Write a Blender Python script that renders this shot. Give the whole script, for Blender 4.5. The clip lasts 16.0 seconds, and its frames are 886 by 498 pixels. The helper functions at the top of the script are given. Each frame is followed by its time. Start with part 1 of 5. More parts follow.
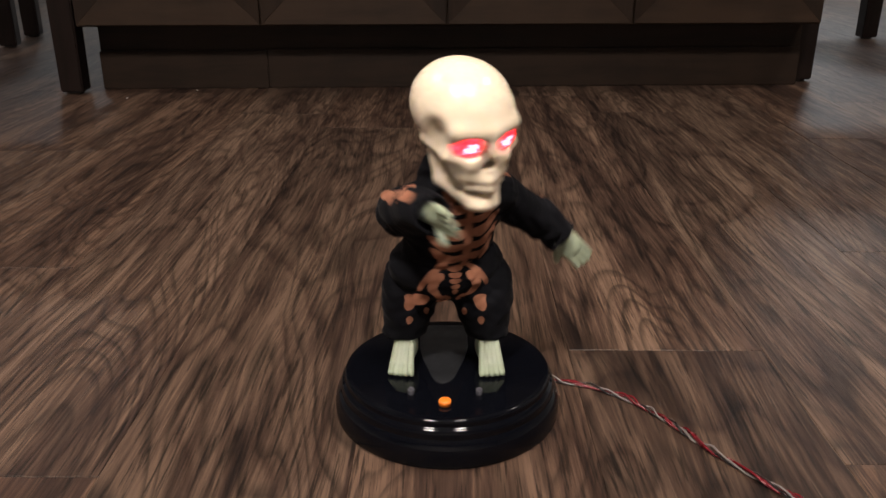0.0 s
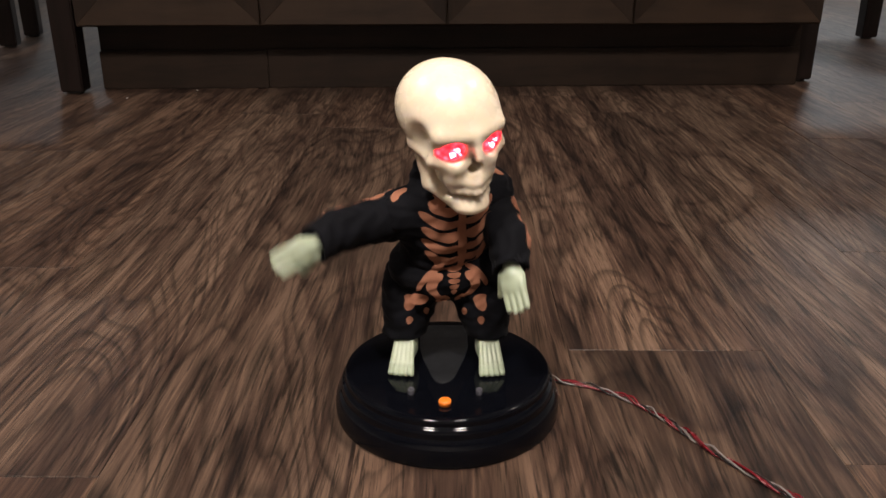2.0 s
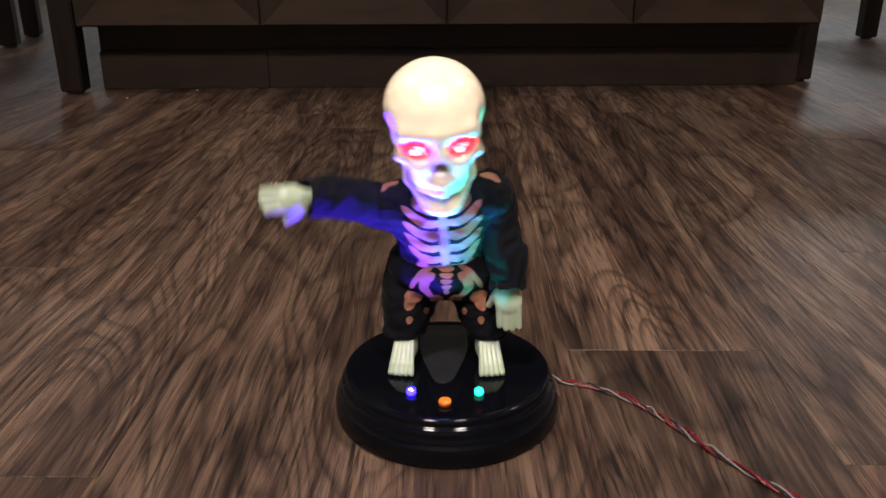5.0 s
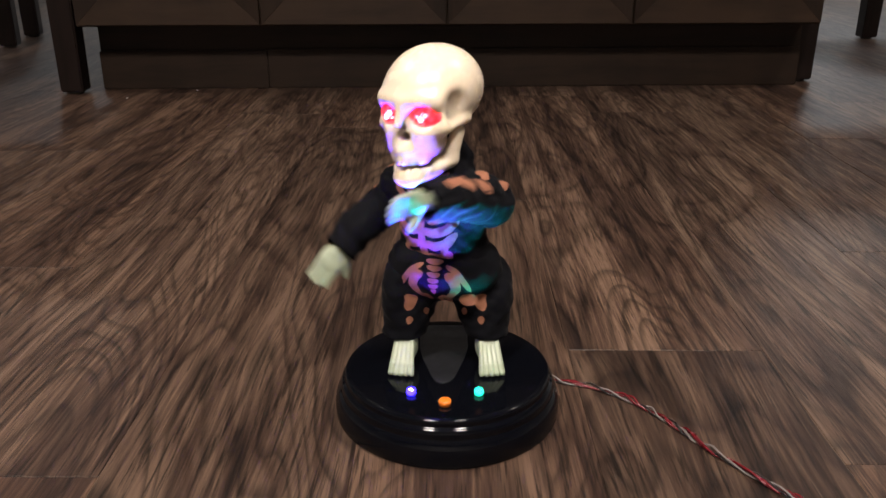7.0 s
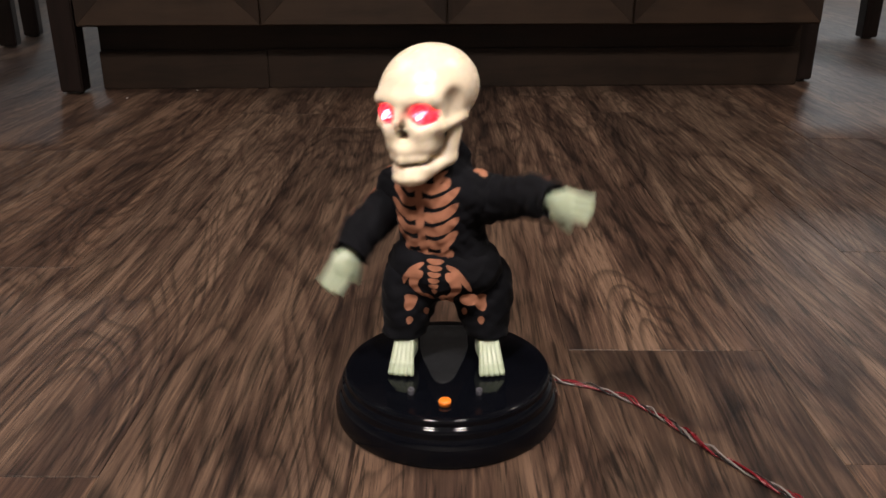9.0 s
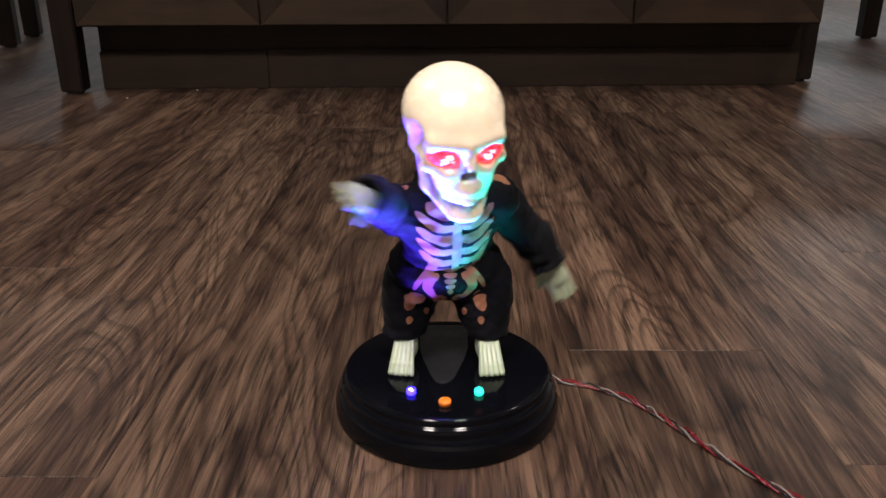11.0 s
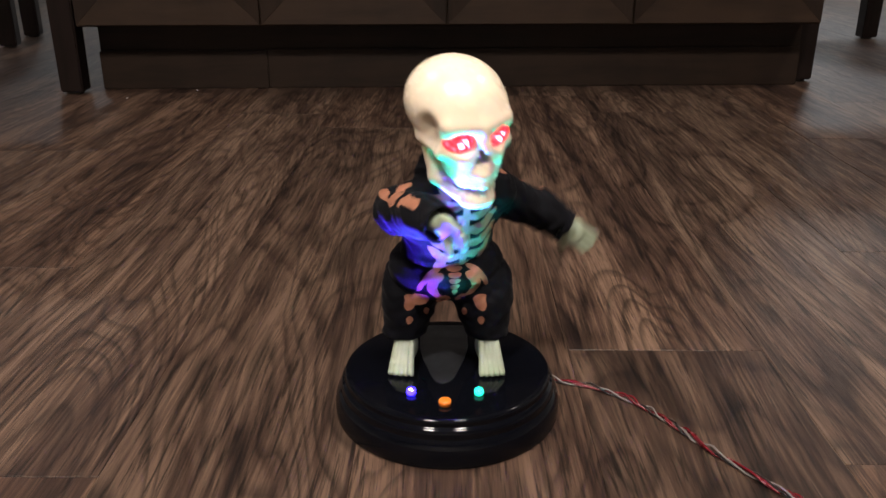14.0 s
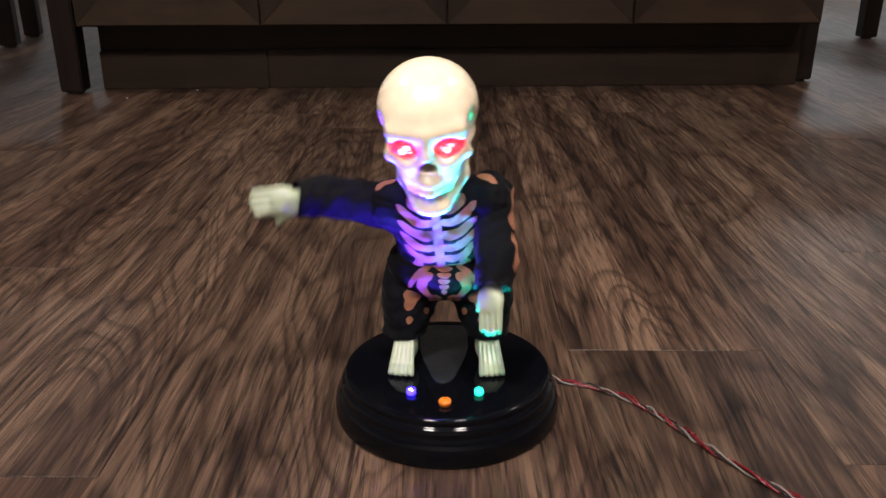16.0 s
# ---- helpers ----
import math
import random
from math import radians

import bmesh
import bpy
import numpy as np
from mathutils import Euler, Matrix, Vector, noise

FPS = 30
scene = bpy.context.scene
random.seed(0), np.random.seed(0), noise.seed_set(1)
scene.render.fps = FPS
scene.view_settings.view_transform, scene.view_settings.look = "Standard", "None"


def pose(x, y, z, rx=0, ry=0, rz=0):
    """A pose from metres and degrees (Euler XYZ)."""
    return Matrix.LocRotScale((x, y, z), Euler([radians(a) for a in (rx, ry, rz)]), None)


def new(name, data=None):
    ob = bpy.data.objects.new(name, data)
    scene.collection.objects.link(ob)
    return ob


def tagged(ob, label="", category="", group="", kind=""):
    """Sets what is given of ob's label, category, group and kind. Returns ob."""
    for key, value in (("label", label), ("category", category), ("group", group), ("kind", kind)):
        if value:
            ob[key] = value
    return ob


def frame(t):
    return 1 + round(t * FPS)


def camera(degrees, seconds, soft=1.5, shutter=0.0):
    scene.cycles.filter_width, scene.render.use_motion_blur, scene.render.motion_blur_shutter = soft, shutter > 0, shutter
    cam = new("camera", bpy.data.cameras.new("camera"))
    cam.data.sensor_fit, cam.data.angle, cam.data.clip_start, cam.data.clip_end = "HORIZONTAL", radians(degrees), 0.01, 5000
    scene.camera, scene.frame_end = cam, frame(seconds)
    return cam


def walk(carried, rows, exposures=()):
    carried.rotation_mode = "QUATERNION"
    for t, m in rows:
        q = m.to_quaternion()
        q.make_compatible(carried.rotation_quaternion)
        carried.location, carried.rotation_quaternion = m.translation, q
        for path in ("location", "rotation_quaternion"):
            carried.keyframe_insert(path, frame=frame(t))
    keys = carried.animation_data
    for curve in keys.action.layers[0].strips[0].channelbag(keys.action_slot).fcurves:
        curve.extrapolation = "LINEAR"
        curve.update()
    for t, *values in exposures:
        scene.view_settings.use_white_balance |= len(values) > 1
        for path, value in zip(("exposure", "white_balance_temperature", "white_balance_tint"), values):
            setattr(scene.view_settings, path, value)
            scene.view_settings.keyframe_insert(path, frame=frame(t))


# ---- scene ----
EXPO = 0.0
cam = camera(55.2, 16.0, soft=1.6, shutter=0.8)
EYE = pose(0, 0, 0.37, 90 - 21.17, 0, 0.463)
walk(cam, [(0.0, EYE), (16.0, EYE)], exposures=[(0.0, EXPO), (16.0, EXPO)])

# ---- light ----
world = bpy.data.worlds.new("night_room")
scene.world = world
world.use_nodes = True
world.node_tree.nodes["Background"].inputs[0].default_value = (0.9, 0.85, 0.8, 1)
world.node_tree.nodes["Background"].inputs[1].default_value = 0.02


def area(name, x, y, z, size, watts, colour=(1.0, 0.90, 0.80)):
    data = bpy.data.lights.new(name, "AREA")
    data.shape, data.size, data.energy, data.color = "DISK", size, watts, colour
    data.spread = radians(140)
    ob = new(name, data)
    ob.matrix_basis = pose(x, y, z)
    return ob


# unseen recessed ceiling lamps: (x, y, watts, width)
WARM, COOL = (1.0, 0.875, 0.79), (0.86, 0.93, 1.0)
# first two are the key light; side and far ones are added fill
LAMPS = ((0.45, -0.60, 47, 0.36), (-0.62, -0.70, 68, 0.36), (1.7, 1.25, 22, 0.16), (-1.7, 1.25, 17, 0.16),
         (-0.5, 4.9, 12, 0.16), (0.5, 4.9, 12, 0.16), (-2.2, 5.0, 12, 0.16), (2.2, 5.0, 44, 0.50))
for lx, ly, w, wide in LAMPS:
    area("unseen_ceiling_lamp", lx, ly, 2.475, wide, w, COOL if ly > 4 else WARM)


# ---- materials ----
class Mat:
    """A principled material with small node helpers."""

    def __init__(self, name, colour=(0.5, 0.5, 0.5), rough=0.5, metal=0.0):
        self.m = bpy.data.materials.new(name)
        self.m.use_nodes = True
        self.nt = self.m.node_tree
        self.b = self.nt.nodes["Principled BSDF"]
        self.b.inputs["Base Color"].default_value = (*colour, 1)
        self.b.inputs["Roughness"].default_value = rough
        self.b.inputs["Metallic"].default_value = metal

    def node(self, kind, **values):
        nd = self.nt.nodes.new(kind)
        for k, v in values.items():
            nd.inputs[k.replace("_", " ")].default_value = v
        return nd

    def link(self, a, b):
        self.nt.links.new(a, b)

    def coords(self, scale=(1, 1, 1), kind="Object"):
        tc = self.node("ShaderNodeTexCoord")
        mp = self.node("ShaderNodeMapping")
        mp.inputs["Scale"].default_value = scale
        self.link(tc.outputs[kind], mp.inputs["Vector"])
        return mp

    def noise(self, vec, scale, detail=4.0, rough=0.55, distort=0.0):
        nd = self.node("ShaderNodeTexNoise", Scale=scale, Detail=detail, Roughness=rough, Distortion=distort)
        self.link(vec, nd.inputs["Vector"])
        return nd

    def ramp(self, fac, stops):
        nd = self.node("ShaderNodeValToRGB")
        el = nd.color_ramp.elements
        while len(el) < len(stops):
            el.new(0.5)
        for e, (p, c) in zip(el, stops):
            e.position = p
            e.color = (*c, 1) if len(c) == 3 else c
        self.link(fac, nd.inputs[0])
        return nd

    def bump(self, height, strength, distance):
        nd = self.node("ShaderNodeBump", Strength=strength, Distance=distance)
        self.link(height, nd.inputs["Height"])
        self.link(nd.outputs[0], self.b.inputs["Normal"])
        return nd

    def math(self, op, a, b):
        nd = self.node("ShaderNodeMath")
        nd.operation = op
        for i, v in enumerate((a, b)):
            if isinstance(v, (int, float)):
                nd.inputs[i].default_value = v
            else:
                self.link(v, nd.inputs[i])
        return nd

    def mix(self, fac, a, b, mode="MIX"):
        nd = self.node("ShaderNodeMix")
        nd.data_type, nd.blend_type = "RGBA", mode
        for i, v in ((0, fac), (6, a), (7, b)):
            if isinstance(v, (int, float)):
                nd.inputs[i].default_value = v
            elif isinstance(v, tuple):
                nd.inputs[i].default_value = (*v, 1)
            else:
                self.link(v, nd.inputs[i])
        return nd.outputs[2]


def grey(v):
    return (v, v, v)


def plank_wood():
    """Dark brown hickory-look planks, grain along y, each plank shifted by its random number."""
    k = Mat("plank_wood", rough=0.42)
    tc = k.node("ShaderNodeTexCoord")
    info = k.node("ShaderNodeObjectInfo")
    shift = k.node("ShaderNodeVectorMath")
    shift.operation = "MULTIPLY_ADD"
    k.link(info.outputs["Random"], shift.inputs[0])
    shift.inputs[1].default_value = (7.3, 31.7, 11.1)
    k.link(tc.outputs["Object"], shift.inputs[2])
    # the grain wanders slowly sideways, and closes into long ovals here and there
    def stretched(vec, sx, sy):
        m = k.node("ShaderNodeMapping")
        m.inputs["Scale"].default_value = (sx, sy, 1.0)
        k.link(vec, m.inputs["Vector"])
        return m.outputs[0]

    wander = k.noise(stretched(shift.outputs[0], 7.0, 1.6), 1.0, 2.0, 0.45, 0.2)
    off = k.node("ShaderNodeCombineXYZ")
    k.link(k.math("MULTIPLY", wander.outputs["Fac"], 0.060).outputs[0], off.inputs[0])
    bent = k.node("ShaderNodeVectorMath")
    bent.operation = "ADD"
    k.link(shift.outputs[0], bent.inputs[0])
    k.link(off.outputs[0], bent.inputs[1])
    broad = k.noise(stretched(bent.outputs[0], 15.0, 1.0), 1.0, 3.0, 0.5, 0.25)
    streak = k.noise(stretched(bent.outputs[0], 60.0, 1.6), 1.0, 5.0, 0.58, 0.2)
    fine = k.noise(stretched(bent.outputs[0], 260.0, 9.0), 1.0, 5.0, 0.7, 0.1)
    rings = k.math("MULTIPLY", wander.outputs["Fac"], 11.0)
    band = k.math("FRACT", rings.outputs[0], 0.0)
    tone = k.ramp(band.outputs[0], [(0.0, grey(0.0)), (0.10, grey(0.7)), (0.55, grey(1.0)), (0.88, grey(0.45)), (1.0, grey(0.0))])
    a = k.math("MULTIPLY", tone.outputs[0], 0.20)
    b = k.math("MULTIPLY_ADD", fine.outputs["Fac"], 1.0)
    k.link(a.outputs[0], b.inputs[2])
    c = k.math("MULTIPLY_ADD", streak.outputs["Fac"], 0.75)
    k.link(b.outputs[0], c.inputs[2])
    e = k.math("MULTIPLY_ADD", broad.outputs["Fac"], 0.95)
    k.link(c.outputs[0], e.inputs[2])
    span = k.node("ShaderNodeMapRange")
    span.inputs[1].default_value, span.inputs[2].default_value = 1.17, 1.73
    k.link(e.outputs[0], span.inputs[0])
    ramp = k.ramp(span.outputs[0], [(0.0, (0.0093, 0.0052, 0.0039)), (0.30, (0.0276, 0.0152, 0.0108)),
                                    (0.60, (0.0535, 0.0318, 0.0219)), (1.0, (0.108, 0.0690, 0.0470))])
    pore = k.noise(stretched(bent.outputs[0], 430.0, 15.0), 1.0, 3.0, 0.6, 0.2)
    cut = k.ramp(pore.outputs["Fac"], [(0.37, grey(0.30)), (0.46, grey(1.04))])
    var = k.ramp(info.outputs["Random"], [(0.0, grey(0.86)), (1.0, grey(1.12))])
    # thin dark growth lines that follow the wandering grain, stronger in some places
    figure = k.noise(stretched(shift.outputs[0], 7.0, 1.05), 1.0, 2.5, 0.42, 0.5)
    turns = k.math("FRACT", k.math("MULTIPLY", figure.outputs["Fac"], 30.0).outputs[0], 0.0)
    line = k.ramp(turns.outputs[0], [(0.0, grey(0.36)), (0.13, grey(0.95)), (0.62, grey(1.10)), (1.0, grey(0.36))])
    patch = k.ramp(streak.outputs["Fac"], [(0.36, grey(0.30)), (0.56, grey(0.95))])
    lined = k.mix(patch.outputs[0], ramp.outputs[0], k.mix(1.0, ramp.outputs[0], line.outputs[0], "MULTIPLY"))
    col = k.mix(1.0, k.mix(1.0, k.mix(1.0, lined, cut.outputs[0], "MULTIPLY"), var.outputs[0], "MULTIPLY"), info.outputs["Color"], "MULTIPLY")
    k.link(col, k.b.inputs["Base Color"])
    k.b.inputs["Specular IOR Level"].default_value = 0.28
    rr = k.ramp(fine.outputs["Fac"], [(0.3, grey(0.55)), (0.7, grey(0.40))])
    k.link(rr.outputs[0], k.b.inputs["Roughness"])
    k.bump(fine.outputs["Fac"], 0.5, 0.0008)
    return k.m


def stained_wood(name, dark, light, grain=(60, 4, 4), rough=0.45):
    k = Mat(name, rough=rough)
    mp = k.coords(grain)
    n1 = k.noise(mp.outputs[0], 1.0, 5.0, 0.6, 0.4)
    mp2 = k.coords((6, 3, 3))
    n2 = k.noise(mp2.outputs[0], 1.0, 3.0)
    s = k.math("MULTIPLY_ADD", n2.outputs["Fac"], 0.8)
    k.link(n1.outputs["Fac"], s.inputs[2])
    r = k.ramp(s.outputs[0], [(0.6, dark), (1.15, light)])
    k.link(r.outputs[0], k.b.inputs["Base Color"])
    k.b.inputs["Specular IOR Level"].default_value = 0.25
    k.bump(n1.outputs["Fac"], 0.2, 0.0006)
    return k.m


def plaster(name, colour, scale=60):
    k = Mat(name, colour, 0.8)
    mp = k.coords()
    n = k.noise(mp.outputs[0], scale, 4)
    big = k.noise(mp.outputs[0], 1.3, 3)
    r = k.ramp(big.outputs["Fac"], [(0.3, tuple(c * 0.93 for c in colour)), (0.7, colour)])
    k.link(r.outputs[0], k.b.inputs["Base Color"])
    k.bump(n.outputs["Fac"], 0.15, 0.002)
    return k.m


def toy_plastic(name, colour, rough, speck=0.0, sss=0.0, spec=0.5):
    k = Mat(name, colour, rough)
    mp = k.coords()
    n = k.noise(mp.outputs[0], 90, 4)
    big = k.noise(mp.outputs[0], 22, 3)
    r = k.ramp(big.outputs["Fac"], [(0.3, tuple(c * (1 - speck) for c in colour)), (0.75, colour)])
    k.link(r.outputs[0], k.b.inputs["Base Color"])
    rr = k.ramp(n.outputs["Fac"], [(0.3, grey(rough * 0.8)), (0.7, grey(min(1, rough * 1.25)))])
    k.link(rr.outputs[0], k.b.inputs["Roughness"])
    k.b.inputs["Specular IOR Level"].default_value = spec
    if sss:
        k.b.inputs["Subsurface Weight"].default_value = sss
        k.b.inputs["Subsurface Radius"].default_value = (0.004, 0.003, 0.0015)
        k.b.inputs["Subsurface Scale"].default_value = 1.0
    k.bump(n.outputs["Fac"], 0.08, 0.0004)
    return k.m


def cloth(name, colour, sheen=0.3):
    k = Mat(name, colour, 0.85)
    mp = k.coords()
    weave = k.noise(mp.outputs[0], 1400, 2)
    wear = k.noise(mp.outputs[0], 60, 4)
    r = k.ramp(wear.outputs["Fac"], [(0.3, tuple(c * 0.75 for c in colour)), (0.75, tuple(min(1, c * 1.2) for c in colour))])
    k.link(r.outputs[0], k.b.inputs["Base Color"])
    k.b.inputs["Sheen Weight"].default_value = sheen
    k.b.inputs["Sheen Roughness"].default_value = 0.4
    k.b.inputs["Specular IOR Level"].default_value = 0.12
    k.bump(weave.outputs["Fac"], 0.25, 0.0003)
    return k.m


def glow(name, colour, strength, base=(0.1, 0.1, 0.1)):
    k = Mat(name, base, 0.15)
    k.b.inputs["Emission Color"].default_value = (*colour, 1)
    k.b.inputs["Emission Strength"].default_value = strength
    return k.m


WOOD_FLOOR = plank_wood()
CABINET = stained_wood("cabinet_wood", (0.0130, 0.0074, 0.0046), (0.033, 0.0192, 0.0116), (5, 40, 40), 0.5)
# door wood with upright grain, darkened to imitate shading at the door corners
SHADED_STILE = stained_wood("shaded_stile_wood", (0.0085, 0.0049, 0.0033), (0.022, 0.0128, 0.0080), (40, 40, 5), 0.5)
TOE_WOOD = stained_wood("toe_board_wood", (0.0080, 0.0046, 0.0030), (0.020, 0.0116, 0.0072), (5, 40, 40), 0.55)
STOOL_WOOD = stained_wood("stool_wood", (0.004, 0.0024, 0.002), (0.011, 0.0065, 0.0055), (40, 40, 5), 0.4)
STONE = plaster("counter_stone", (0.55, 0.53, 0.50), 25)
WALL = plaster("wall_paint", (0.62, 0.60, 0.57))
CEIL = plaster("ceiling_paint", (0.78, 0.77, 0.74))
BASE_BLACK = toy_plastic("glossy_black_plastic", (0.0018, 0.0021, 0.0034), 0.08, spec=0.2)
BONE = toy_plastic("skull_plastic", (0.76, 0.660, 0.510), 0.26, 0.05, 0.12)
PALE = toy_plastic("glow_plastic", (0.310, 0.365, 0.262), 0.40, 0.10, 0.1)
BLACK_CLOTH = cloth("black_cloth", (0.0024, 0.0026, 0.0042), 0.02)
PRINT = cloth("orange_print", (0.27, 0.118, 0.072), 0.02)
PLATE_GREY = toy_plastic("satin_grey_plastic", (0.0085, 0.0095, 0.0115), 0.42, 0.2)
ORANGE = toy_plastic("orange_plastic", (0.70, 0.18, 0.018), 0.35, 0.05)
def eye_lens():
    """Faceted red lens lit from behind."""
    k = Mat("red_eye_lens", (0.5, 0.02, 0.03), 0.12)
    cells = k.node("ShaderNodeTexVoronoi", Scale=260.0)
    k.link(k.coords().outputs[0], cells.inputs["Vector"])
    r = k.ramp(cells.outputs["Distance"], [(0.0, (1.0, 0.10, 0.16)), (0.45, (1.0, 0.022, 0.035)), (0.8, (0.75, 0.006, 0.012))])
    k.link(r.outputs[0], k.b.inputs["Emission Color"])
    k.b.inputs["Emission Strength"].default_value = 4.0
    return k.m


EYE_RED = eye_lens()
EYE_HOT = glow("eye_hot_spots", (1.0, 0.42, 0.58), 5.0)
LED_BLUE = glow("blue_diode", (0.08, 0.03, 1.0), 680000.0)
LED_GREEN = glow("green_diode", (0.0, 0.54, 0.52), 200000.0)
RING_BLUE = glow("blue_ring", (0.025, 0.012, 1.0), 10.0)
RING_GREEN = glow("green_ring", (0.01, 1.0, 0.58), 2.4)
WIRE_RED = toy_plastic("red_wire_cover", (0.105, 0.009, 0.013), 0.25)
WIRE_BLACK = toy_plastic("black_wire_cover", (0.012, 0.010, 0.010), 0.3)
WIRE_WHITE = toy_plastic("clear_wire_cover", (0.15, 0.128, 0.125), 0.10)
RUBBER = toy_plastic("grey_glide", (0.05, 0.05, 0.05), 0.6)
TUBE_GREY = toy_plastic("led_tube_plastic", (0.06, 0.06, 0.07), 0.12)
LAMP_GLOW = glow("lamp_diffuser", (1.0, 0.9, 0.75), 6.0)
TRIM_WHITE = toy_plastic("white_trim", (0.75, 0.74, 0.72), 0.4)


# ---- mesh helpers ----
def part(name, mesh, material, parent=None, label="", smooth=False):
    """Links a bmesh or mesh as one object, under a parent if there is one."""
    if isinstance(mesh, bmesh.types.BMesh):
        me = bpy.data.meshes.new(name)
        mesh.to_mesh(me)
        mesh.free()
    else:
        me = mesh
    if smooth:
        me.polygons.foreach_set("use_smooth", [True] * len(me.polygons))
    if material and not me.materials:
        me.materials.append(material)
    ob = new(name, me)
    if parent:
        ob.parent = parent
    if label:
        tagged(ob, label)
    return ob


def box(x0, x1, y0, y1, z0, z1, bevel=0.0, segments=1):
    bm = bmesh.new()
    bmesh.ops.create_cube(bm, size=1.0)
    for v in bm.verts:
        v.co = Vector(((x0 + x1) / 2 + v.co.x * (x1 - x0), (y0 + y1) / 2 + v.co.y * (y1 - y0), (z0 + z1) / 2 + v.co.z * (z1 - z0)))
    if bevel:
        bmesh.ops.bevel(bm, geom=bm.edges[:], offset=bevel, segments=segments, affect="EDGES")
    return bm


def lathe(profile, n=96, cap_top=True, cap_bottom=True):
    bm = bmesh.new()
    rings = []
    for r, z in profile:
        rings.append([bm.verts.new((r * math.cos(2 * math.pi * i / n), r * math.sin(2 * math.pi * i / n), z)) for i in range(n)])
    for a, b in zip(rings, rings[1:]):
        for i in range(n):
            bm.faces.new((a[i], a[(i + 1) % n], b[(i + 1) % n], b[i]))
    if cap_bottom:
        bm.faces.new(rings[0][::-1])
    if cap_top:
        bm.faces.new(rings[-1])
    bmesh.ops.recalc_face_normals(bm, faces=bm.faces[:])
    return bm


def tube(points, radii, n=8):
    """A round tube along points."""
    bm = bmesh.new()
    rings = []
    pts = [Vector(p) for p in points]
    side = Vector((0, 0, 1))
    for i, p in enumerate(pts):
        d = (pts[min(i + 1, len(pts) - 1)] - pts[max(i - 1, 0)]).normalized()
        s = d.cross(side)
        s = s.normalized() if s.length > 1e-6 else Vector((1, 0, 0))
        u = s.cross(d)
        r = radii[i] if isinstance(radii, (list, tuple)) else radii
        rings.append([bm.verts.new(p + r * (s * math.cos(2 * math.pi * j / n) + u * math.sin(2 * math.pi * j / n))) for j in range(n)])
    for a, b in zip(rings, rings[1:]):
        for j in range(n):
            bm.faces.new((a[j], a[(j + 1) % n], b[(j + 1) % n], b[j]))
    bm.faces.new(rings[0][::-1])
    bm.faces.new(rings[-1])
    bmesh.ops.recalc_face_normals(bm, faces=bm.faces[:])
    return bm


# signed distance shapes, for rounded moulded and sewn forms
def ell(p, c, r):
    q = (p - np.array(c)) / np.array(r)
    k0 = np.linalg.norm(q, axis=-1)
    k1 = np.linalg.norm(q / np.array(r), axis=-1) + 1e-9
    return k0 * (k0 - 1) / k1


def cap(p, a, b, ra, rb):
    a, b = np.array(a, float), np.array(b, float)
    ab = b - a
    h = np.clip(((p - a) @ ab) / (ab @ ab), 0, 1)
    return np.linalg.norm(p - a - h[..., None] * ab, axis=-1) - (ra + h * (rb - ra))


def join(k, *ds):
    d = ds[0]
    for e in ds[1:]:
        h = np.clip(0.5 + 0.5 * (e - d) / k, 0, 1)
        d = e * (1 - h) + d * h - k * h * (1 - h)
    return d


def carve(k, d, *es):
    for e in es:
        d = -join(k, -d, e)
    return d


def surface(name, f, lo, hi, h):
    """A smooth closed mesh of the surface f = 0, by surface nets on a grid of step h."""
    ax = [np.arange(lo[i], hi[i] + h, h) for i in range(3)]
    g = np.stack(np.meshgrid(*ax, indexing="ij"), -1)
    v = f(g)
    s = v < 0
    nx, ny, nz = v.shape
    corner = [(i, j, k) for i in (0, 1) for j in (0, 1) for k in (0, 1)]
    cnt = np.zeros((nx - 1, ny - 1, nz - 1))
    acc = np.zeros((nx - 1, ny - 1, nz - 1, 3))
    for a in corner:
        for d in range(3):
            if a[d]:
                continue
            b = list(a)
            b[d] = 1
            sa = tuple(slice(a[i], a[i] + v.shape[i] - 1) for i in range(3))
            sb = tuple(slice(b[i], b[i] + v.shape[i] - 1) for i in range(3))
            va, vb = v[sa], v[sb]
            cross = s[sa] != s[sb]
            t = np.where(cross, va / np.where(cross, va - vb, 1), 0)
            for i in range(3):
                acc[..., i] += np.where(cross, a[i] + (t if i == d else 0), 0)
            cnt += cross
    active = cnt > 0
    idx = np.full(active.shape, -1)
    idx[active] = np.arange(active.sum())
    cell = np.argwhere(active)
    verts = np.array(lo) + h * (cell + acc[active] / cnt[active][:, None])
    faces = []
    for d in range(3):
        e, w = (d + 1) % 3, (d + 2) % 3
        lo_s = [slice(1, n - 1) for n in v.shape]
        lo_s[d] = slice(0, v.shape[d] - 1)
        hi_s = list(lo_s)
        hi_s[d] = slice(1, v.shape[d])
        a, b = s[tuple(lo_s)], s[tuple(hi_s)]
        for flag in (True, False):
            pos = np.argwhere((a != b) & (a == flag))
            off = np.ones(3, int)
            off[d] = 0
            pos = pos + off
            quad = []
            for de, dw in ((0, 0), (-1, 0), (-1, -1), (0, -1)):
                q = pos.copy()
                q[:, e] += de
                q[:, w] += dw
                quad.append(idx[q[:, 0], q[:, 1], q[:, 2]])
            quad = np.stack(quad, 1)
            faces.append(quad if flag else quad[:, ::-1])
    faces = np.concatenate(faces)
    faces = faces[(faces >= 0).all(1)]
    me = bpy.data.meshes.new(name)
    me.from_pydata(verts.tolist(), [], faces.tolist())
    me.update()
    return me


